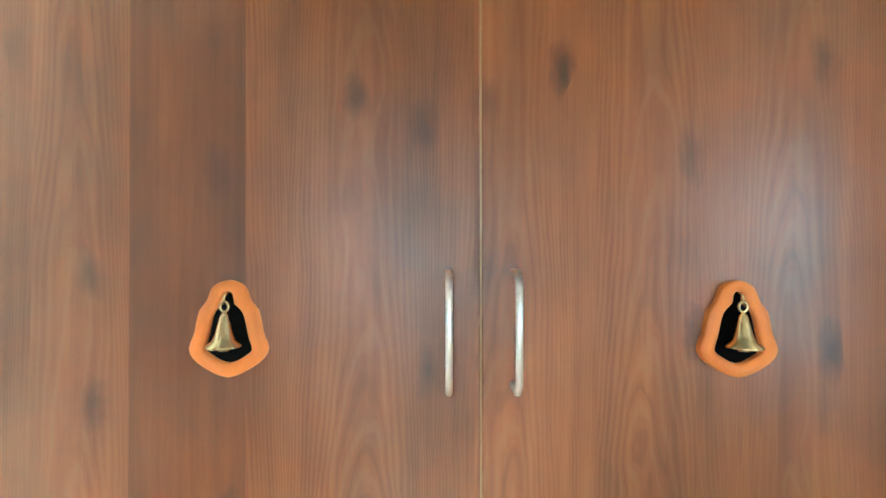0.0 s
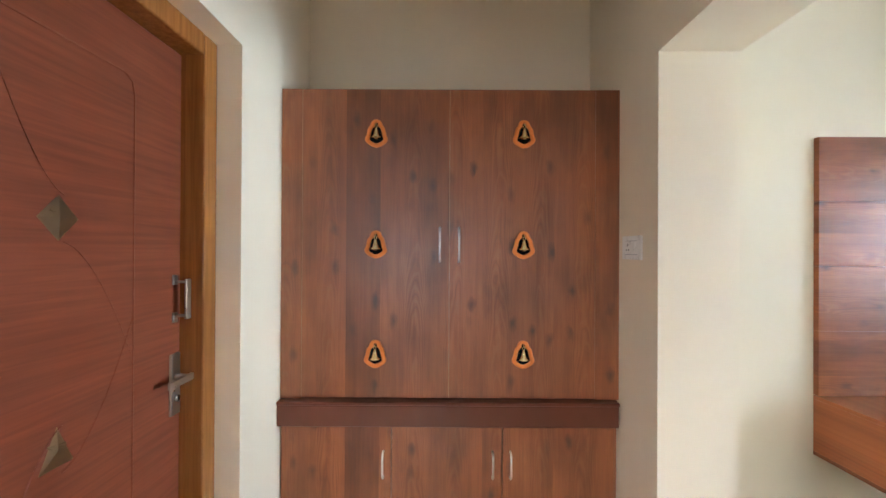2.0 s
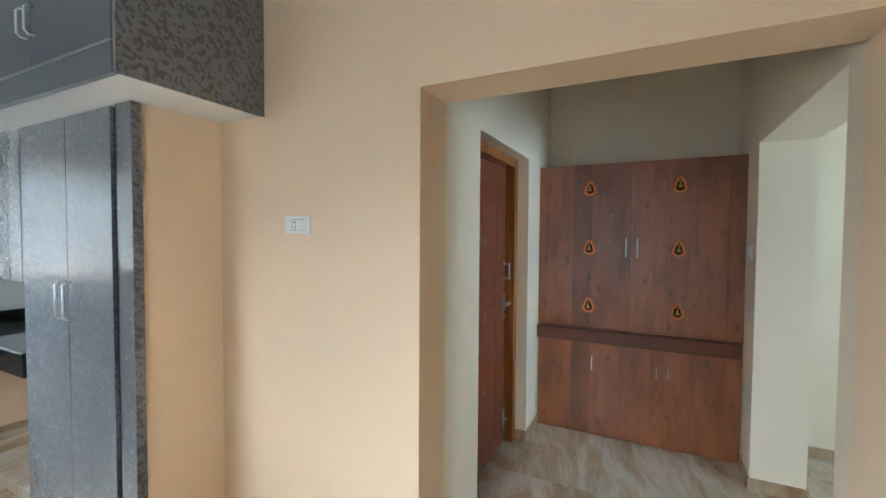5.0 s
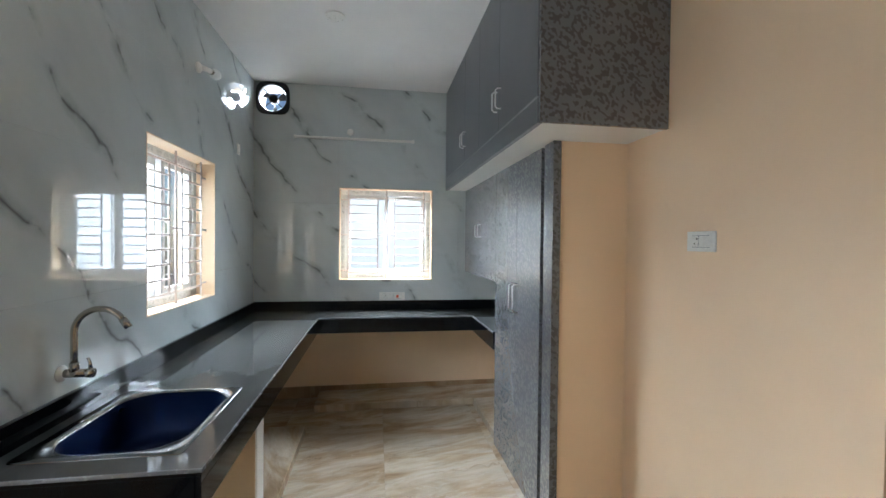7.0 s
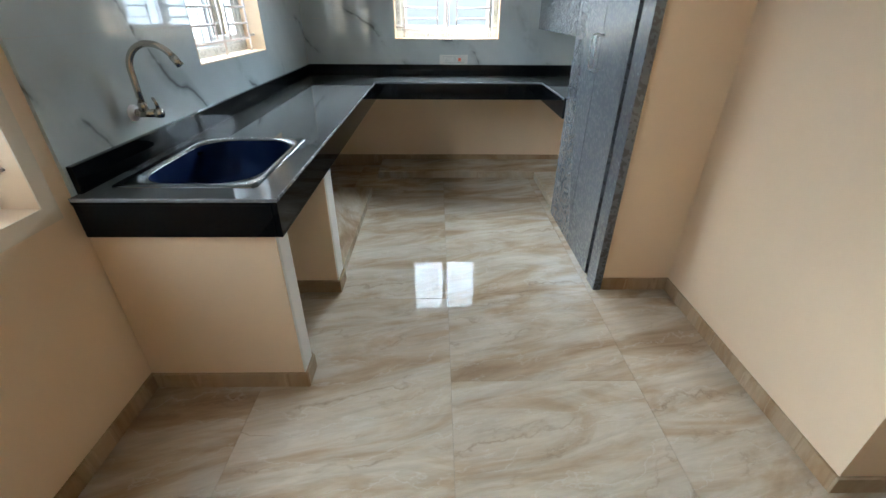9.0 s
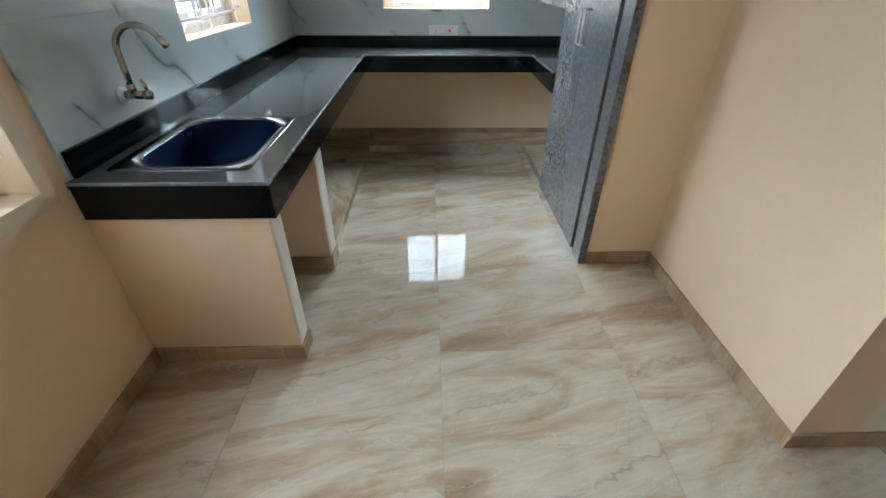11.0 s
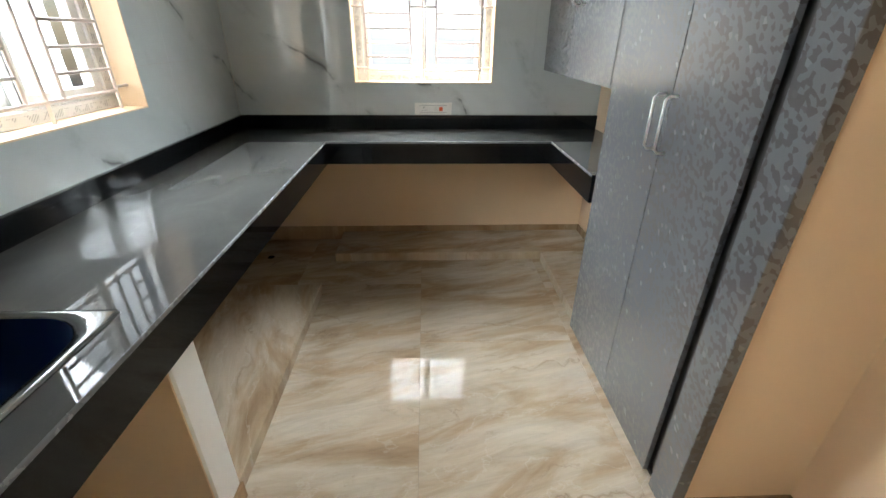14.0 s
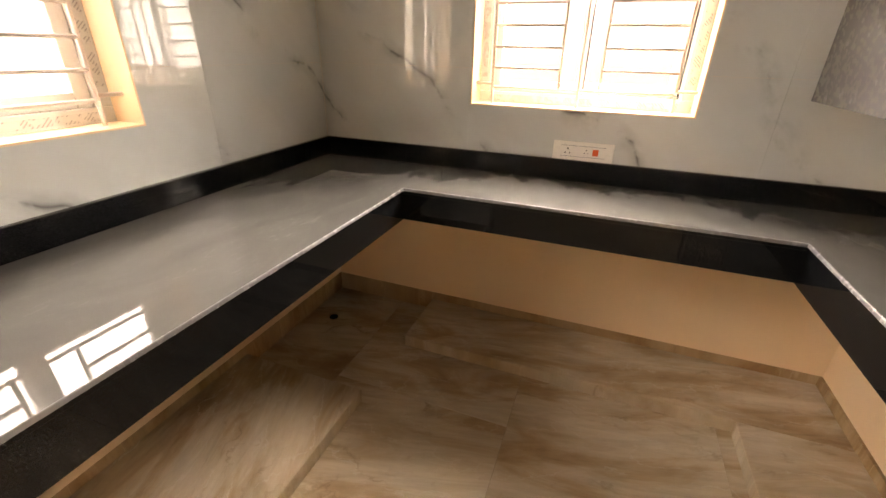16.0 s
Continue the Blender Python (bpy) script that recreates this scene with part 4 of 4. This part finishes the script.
def loft(rings, close=False):
    bm = bmesh.new()
    vs = [[bm.verts.new(p) for p in ring] for ring in rings]
    for a, b in zip(vs, vs[1:]):
        for k in range(len(a)):
            bm.faces.new((a[k], a[(k + 1) % len(a)], b[(k + 1) % len(a)], b[k]))
    if close:
        bm.faces.new(vs[-1])
    return bm


# things left on the floor below the sink
def plastic_bundle(at):
    """A crumpled plastic bag: a squashed ball with deep folds."""
    bm = bmesh.new()
    bmesh.ops.create_icosphere(bm, subdivisions=4, radius=1.0)
    for v in bm.verts:
        d = v.co.normalized()
        k = 1 + 0.16 * math.sin(5.1 * d.x + 3.0 * d.z) * math.cos(4.3 * d.y - 1.0) + 0.09 * math.sin(13 * d.x - 9 * d.y + 6 * d.z) + 0.05 * math.sin(23 * d.z + 17 * d.y)
        v.co = Vector((at[0] + d.x * k * 0.072, at[1] + d.y * k * 0.095, max(0.001, 0.052 + d.z * k * 0.062)))
    return bm


bag_m = Mat("grey_plastic_bag", rough=0.35, spec=0.5)
bag_m.set(bag_m.ramp(bag_m.noise(bag_m.vec(*bag_m.xyz()), 30, 4), (0.3, (0.10, 0.09, 0.08)), (0.7, (0.22, 0.20, 0.18))))
solid("plastic_bag", plastic_bundle((-1.395, -3.235)), bag_m.m, "crumpled grey plastic bag on the floor below the sink", "bag", smooth=True)
solid("drain_pipe", lathe([(0.050, 0.0), (0.055, 0.0), (0.055, 0.085), (0.054, 0.088), (0.051, 0.088), (0.050, 0.085), (0.050, 0.0)], (-1.385, -3.395, 0), 28), M_UPVC, "short white pipe stub standing below the sink", "pipe", smooth=True)

sink = thing("kitchen_sink", (-1.17, -3.16, 0.66), "stainless steel sink with blue protective film, set in granite", "sink")
lift = lambda pts, z: [(x, y, z) for x, y in pts]
part("rim", loft([lift(rounded(-1.512, -0.884, -3.402, -2.905, 0.02), 0.8603), lift(rounded(-1.510, -0.886, -3.400, -2.907, 0.02), 0.8635), lift(rounded(-1.503, -0.900, -3.372, -2.918, 0.09), 0.8650),
                  lift(rounded(-1.494, -0.916, -3.356, -2.935, 0.14), 0.8640), lift(rounded(-1.490, -0.920, -3.352, -2.939, 0.14), 0.8560)]), M_RIM, sink, "stainless steel rim darkened for the granite it reflects", smooth=True)
part("bowl", loft([lift(rounded(-1.490, -0.920, -3.352, -2.939, 0.14), 0.8555), lift(rounded(-1.484, -0.926, -3.346, -2.945, 0.14), 0.80), lift(rounded(-1.473, -0.937, -3.335, -2.956, 0.13), 0.70),
                   lift(rounded(-1.453, -0.957, -3.315, -2.976, 0.12), 0.672), lift(rounded(-1.418, -0.992, -3.280, -3.011, 0.10), 0.664)], True), M_BLUE, sink, "bowl covered in blue film", smooth=True)
part("drain", lathe([(0.045, 0.6645), (0.045, 0.667), (0.030, 0.667), (0.028, 0.6655)], (-1.20, -3.145, 0), 20), M_STEEL, sink, smooth=True)

fau = thing("kitchen_tap", (-1.240, YS, 1.0), "brushed nickel swan-neck tap on the tiled wall", "tap")
TX, TZ = -1.218, 1.036
part("flange", lathe([(0.031, 0.0), (0.031, 0.006), (0.022, 0.014), (0.018, 0.016)], (TX, YS, TZ), 24, "Y"), M_CHROME, fau, "polished wall flange", smooth=True)
part("body", tube([(TX, YS + 0.012, TZ), (TX, YS + 0.092, TZ)], 0.016, 16), M_NICKEL, fau, smooth=True)
part("collar", cyl((TX, YS + 0.046, TZ + 0.008), (TX, YS + 0.046, TZ + 0.040), 0.0158, n=18), M_NICKEL, fau, smooth=True)
neck = [(TX, YS + 0.046, TZ + 0.035), (TX, YS + 0.046, 1.13), (TX, YS + 0.046, 1.19)]
for k in range(1, 15):
    a = radians(180 - 152 * k / 14)
    neck.append((TX - 0.006 * k / 14, YS + 0.134 + 0.088 * math.cos(a), 1.190 + 0.088 * math.sin(a)))
part("spout", tube(neck, 0.0115, 14), M_NICKEL, fau, smooth=True)
tip = Vector(neck[-1])
aim = (tip - Vector(neck[-2])).normalized()
part("nozzle", cyl(tip - aim * 0.008, tip + aim * 0.032, 0.0138, n=16), M_NICKEL, fau, smooth=True)
part("lever_hub", cyl((TX, YS + 0.090, TZ), (TX, YS + 0.112, TZ), 0.0178, n=18), M_NICKEL, fau, smooth=True)
part("lever", tube([(TX, YS + 0.102, TZ + 0.012), (TX, YS + 0.099, TZ + 0.04), (TX, YS + 0.092, TZ + 0.058)], [0.007, 0.006, 0.005], 10), M_NICKEL, fau, smooth=True)

# ---- kitchen: tall cupboard, wall cupboard, loft cupboards ----
pc = thing("tall_cupboard", (-2.03, -1.20, 0), "tall grey flake laminate cupboard with two doors", "cupboard")
part("body", box(-2.550, -1.616, -1.372, -0.985, 0.0, 2.073), M_DARKEDGE, pc)
part("plinth", box(-2.547, -1.617, -1.3815, -1.373, 0.0, 0.012), M_DARKEDGE, pc)
pd1 = part("door", box(-2.548, -2.0715, -1.401, -1.382, 0.006, 2.071, 0.001), M_FLAKE, pc)
pd2 = part("door", box(-2.0685, -1.668, -1.401, -1.382, 0.006, 2.071, 0.001), M_FLAKE, pc)
part("side_panel", box(-2.566, -2.553, -1.390, -0.985, 0.067, 1.238), M_FLAKE, pc)
part("frame_post", box(-1.614, -1.497, -1.405, -1.361, 0.0, 2.073, 0.002), M_FLAKE, pc, "grey flake laminate frame post")
bow_handle(pd1, (-2.106, -1.401, 1.187), 0.180, 0.038, (0, -1, 0), 0.0045)
bow_handle(pd2, (-2.034, -1.401, 1.187), 0.180, 0.038, (0, -1, 0), 0.0045)

wc = thing("wall_cupboard", (-3.14, -1.20, 1.24), "grey flake laminate wall cupboard above the counter", "cupboard")
part("body", box(-3.713, -2.557, -1.376, -0.985, 1.246, 2.073), M_FLAKE, wc)
wd1 = part("door", box(-3.711, -3.0915, -1.397, -1.378, 1.244, 2.072, 0.001), M_FLAKE, wc)
wd2 = part("door", box(-3.0885, -2.580, -1.397, -1.378, 1.244, 2.072, 0.001), M_FLAKE, wc)
part("edge_strip", box(-2.578, -2.556, -1.396, -1.377, 1.244, 2.072), M_DARKEDGE, wc, "dark edge strip")
bow_handle(wd1, (-3.140, -1.397, 1.648), 0.110, 0.032, (0, -1, 0), 0.0045)
bow_handle(wd2, (-3.040, -1.397, 1.648), 0.110, 0.032, (0, -1, 0), 0.0045)

M_EDGEGREY = paint("pale_grey_edge_band", (0.26, 0.26, 0.26), 0.35)
lf = thing("loft_cupboard", (-2.47, -1.26, 2.19), "grey flake laminate loft cupboards below the ceiling", "cupboard")
part("body", box(-3.711, -1.212, -1.580, YN - 0.001, 2.187, H - 0.001), M_DARKEDGE, lf)
part("side_panel", box(-1.211, -1.193, -1.603, YN - 0.001, 2.072, H - 0.001, 0.001), M_FLAKE, lf, "dark flake laminate end panel")
part("bottom_rail", box(-3.711, -1.2115, -1.607, -1.5810, 2.072, 2.183, 0.002), M_LOFT, lf, "grey laminate bottom rail")
part("rail_lip", box(-3.711, -1.2115, -1.614, -1.6070, 2.180, 2.187, 0.001), M_EDGEGREY, lf, "pale grey edge lip")
edges = (-3.711, -2.775, -2.292, -1.810, -1.2125)
for k, (x0, x1) in enumerate(zip(edges, edges[1:])):
    d = part("door", box(x0 + 0.0015, x1 - 0.0015, -1.607, -1.589, 2.190, H - 0.004, 0.001), M_LOFT, lf)
    bow_handle(d, (x1 - 0.035 if k % 2 == 0 else x0 + 0.035, -1.607, 2.366), 0.115, 0.032, (0, -1, 0), 0.0045)

# ---- kitchen: fixtures ----
p, put, (a, b, c, d) = wall_plate("wall_socket", "x", XW, 1, -2.270, -2.015, 0.9525, 1.033, "white plastic socket plate with a red switch above the splashback", "socket", 0.13)
socket_holes(p, put, a + 0.031, (c + d) / 2)
socket_holes(p, put, a + 0.110, (c + d) / 2, 0.7)
part("rocker", put(a + 0.055, a + 0.088, c + 0.006, d - 0.006, 0.0107, 0.013, 0.001), M_PLASTIC, p)
part("red_rocker", put(a + 0.136, a + 0.160, c + 0.008, d - 0.008, 0.0107, 0.014, 0.001), M_RED, p, "orange-red lit switch")
p, put, (a, b, c, d) = wall_plate("wall_socket", "y", YN, -1, -1.056, -0.904, 1.517, 1.600, "white plastic socket and switch plate on the cream wall", "socket", 0.2)
socket_holes(p, put, a + 0.028, (c + d) / 2, 1.15)
part("rocker", put(b - 0.050, b - 0.006, c + 0.005, d - 0.005, 0.0107, 0.0135, 0.001), M_PLASTIC, p)
part("seam", put(b - 0.054, b - 0.053, c, d, 0.0105, 0.011), M_GASKET_SHADE, p)
p, put, _ = wall_plate("blank_plate", "y", YS, 1, -3.275, -3.215, 2.268, 2.358, "small white plastic plate high on the tiles")

fan = thing("exhaust_fan", (-3.72, -3.294, 2.76), "black exhaust fan in a round hole in the wall", "fan")
fc = Vector((-3.71, -3.294, 2.908))
n = 40
sq = []
for k in range(n):
    a = 2 * math.pi * k / n
    c_, s_ = math.cos(a), math.sin(a)
    f = 0.155 / (abs(c_) ** 4 + abs(s_) ** 4) ** (1 / 4)
    sq.append((f * c_, f * s_))
circ = [(0.124 * math.cos(2 * math.pi * k / n), 0.124 * math.sin(2 * math.pi * k / n)) for k in range(n)]
ringpts = lambda pts, x, s_=1.0: [(x, fc.y + p_[0] * s_, fc.z + p_[1] * s_) for p_ in pts]
part("housing", loft([ringpts(sq, -3.714), ringpts(sq, -3.700), ringpts(sq, -3.694, 0.96), ringpts(circ, -3.694, 1.04), ringpts(circ, -3.705), ringpts(circ, -3.85), ringpts(circ, -3.85, 1.15)]), M_FANBLACK, fan, smooth=False)
hubf = part("motor", lathe([(0.001, 0.0), (0.036, 0.002), (0.042, 0.012), (0.042, 0.06), (0.02, 0.07)], (-3.775, fc.y, fc.z), 24, "X"), M_FANBLACK, fan, smooth=True)
for k in range(3):
    a0 = radians(28 + 120 * k)
    bm = bmesh.new()
    rows_ = []
    for j in range(6):
        r_ = 0.038 + 0.080 * j / 5
        w_ = radians(13 + 7 * j / 5)
        rows_.append([bm.verts.new((-3.800 + 0.022 * (i / 4 - 0.5) * 2, fc.y + r_ * math.cos(a0 + w_ * (i / 4 - 0.5) * 2), fc.z + r_ * math.sin(a0 + w_ * (i / 4 - 0.5) * 2))) for i in range(5)])
    for p_, q_ in zip(rows_, rows_[1:]):
        for i in range(4):
            bm.faces.new((p_[i], p_[i + 1], q_[i + 1], q_[i]))
    bmesh.ops.solidify(bm, geom=bm.faces[:], thickness=0.0025)
    part("blade", bm, M_FANBLACK, fan)
for k in range(4):
    a = radians(45 + 90 * k)
    part("strut", cyl((-3.745, fc.y + 0.03 * math.cos(a), fc.z + 0.03 * math.sin(a)), (-3.72, fc.y + 0.126 * math.cos(a), fc.z + 0.126 * math.sin(a)), 0.005, n=8), M_FANBLACK, fan)

tl = thing("tube_light_batten", (-3.70, -2.524, 2.55), "slim white unlit tube light batten on the tiles", "lamp")
part("batten", box(XW, XW + 0.028, -3.084, -1.945, 2.539, 2.562, 0.004), M_PLASTIC, tl)
for y0 in (-3.098, -1.955):
    part("end_cap", box(XW, XW + 0.034, y0, y0 + 0.022, 2.535, 2.566, 0.003), M_PLASTIC, tl)
wp = thing("wall_knockout", (XW, -2.576, 2.61), "small round white wiring cap above the batten", "wiring cap")
part("cap", lathe([(0.033, 0.0), (0.033, 0.008), (0.026, 0.012), (0.001, 0.013)], (XW, -2.566, 2.619), 20, "X"), M_PLASTIC, wp, smooth=True)
bh = thing("wall_lamp_holder", (-2.45, YS, 2.66), "white angled lamp holder with a bulb on the tiles", "lamp")
part("base", lathe([(0.034, 0.0), (0.034, 0.012), (0.022, 0.022), (0.016, 0.03)], (-2.435, YS, 2.672), 20, "Y"), M_PLASTIC, bh, smooth=True)
part("arm", tube([(-2.435, YS + 0.025, 2.672), (-2.45, YS + 0.05, 2.668), (-2.49, YS + 0.058, 2.672)], 0.016, 12), M_PLASTIC, bh, smooth=True)
part("socket_ring", cyl((-2.49, YS + 0.058, 2.672), (-2.515, YS + 0.060, 2.675), 0.018, n=16), M_NICKEL, bh, smooth=True)
bulb = bmesh.new()
bmesh.ops.create_uvsphere(bulb, u_segments=20, v_segments=12, radius=0.036)
bulb.transform(Matrix.Translation((-2.568, YS + 0.062, 2.682)) @ Matrix.Diagonal((1.25, 1, 1, 1)))
part("bulb", bulb, Mat("frosted_bulb", (0.82, 0.83, 0.82), 0.25).m, bh, "unlit frosted bulb", smooth=True)
cr = thing("ceiling_plate", (-2.36, -2.59, H - 0.012), "round white ceiling cover plate", "cover plate")
part("disc", lathe([(0.001, H - 0.011), (0.060, H - 0.010), (0.066, H - 0.006), (0.066, H - 0.0005)], (-2.39, -2.587, 0), 28), M_PLASTIC, cr, smooth=True)
drain = thing("floor_drain", (-3.413, -3.342, 0.0), "dark round drain hole in the floor tiles", "drain")
# black disc lying on the tile, drawn for the shade down the drain
part("hole", lathe([(0.024, 0.0002), (0.024, 0.0022), (0.020, 0.0026), (0.001, 0.0026)], (-3.412, -3.326, 0), 18), M_HOLE_SHADE, drain)

# ---- tiles, last ----
def tile_wall(parent, u_lo, u_hi, tile_u, tile_z, holes, place, w0, w1, start_u, z_lo=0.0):
    """Single wall tiles, cut round the openings."""
    g = 0.0003
    u = start_u
    while u < u_hi:
        z = z_lo
        while z < H - 0.01:
            a, b, c, d = max(u, u_lo), min(u + tile_u, u_hi), z, min(z + tile_z, H - 0.001)
            cut = [(max(h[0], a), min(h[1], b), max(h[2], c), min(h[3], d)) for h in holes if h[0] < b and h[1] > a and h[2] < d and h[3] > c]
            whole = any(h[0] <= a + 0.002 and h[1] >= b - 0.002 and h[2] <= c + 0.002 and h[3] >= d - 0.002 for h in cut)
            if b - a > 0.01 and not whole:
                part("tile", pierced((a + g, b - g), (c + g, d - g), cut, place, w0, w1), M_WTILE, parent)
            z += tile_z
        u += tile_u


grow = lambda h, e=0.0: (h[0] - e, h[1] + e, h[2] - e, h[3] + e)
tile_wall(wall_west, -3.466, -0.984, 1.2, 0.6, [WEST_WIN, FAN_HOLE], ON_X, -3.7245, XW, -3.475 - 0.4, 0.114)
tile_wall(wall_south, -3.711, -0.815, 1.2, 0.6, [SOUTH_WIN], ON_Y, -3.4775, YS, -4.2, 0.114)
# below the counter the wall stays plastered
structure("wall_plaster_west", box(-3.7115, -3.7095, -3.463, -0.985, 0.1135, 0.836), M_WALL, "cream plaster below the window counter", "wall")
structure("wall_plaster_south", box(-3.709, -0.828, -3.4655, -3.4635, 0.1135, 0.836), M_WALL, "cream plaster below the long counter", "wall")

TILE_X, TILE_Y, JY = 1.6, 0.8, -2.235
iy = math.floor((-3.48 - JY) / TILE_Y)
while JY + iy * TILE_Y < 1.28:
    JX = -0.824 if iy % 2 == 0 else -1.420
    ix = math.floor((-3.72 - JX) / TILE_X)
    while JX + ix * TILE_X < 4.6:
        x0, y0 = max(JX + ix * TILE_X, -3.7235), max(JY + iy * TILE_Y, -3.4775)
        x1, y1 = min(JX + (ix + 1) * TILE_X, 4.599), min(JY + (iy + 1) * TILE_Y, 1.2795)
        if x1 - x0 > 0.01 and y1 - y0 > 0.01:
            part("tile", box(x0 + 0.0007, x1 - 0.0007, y0 + 0.0007, y1 - 0.0007, -0.0035, 0.0, 0.0005), M_FLOOR, floor_slab)
        ix += 1
    iy += 1
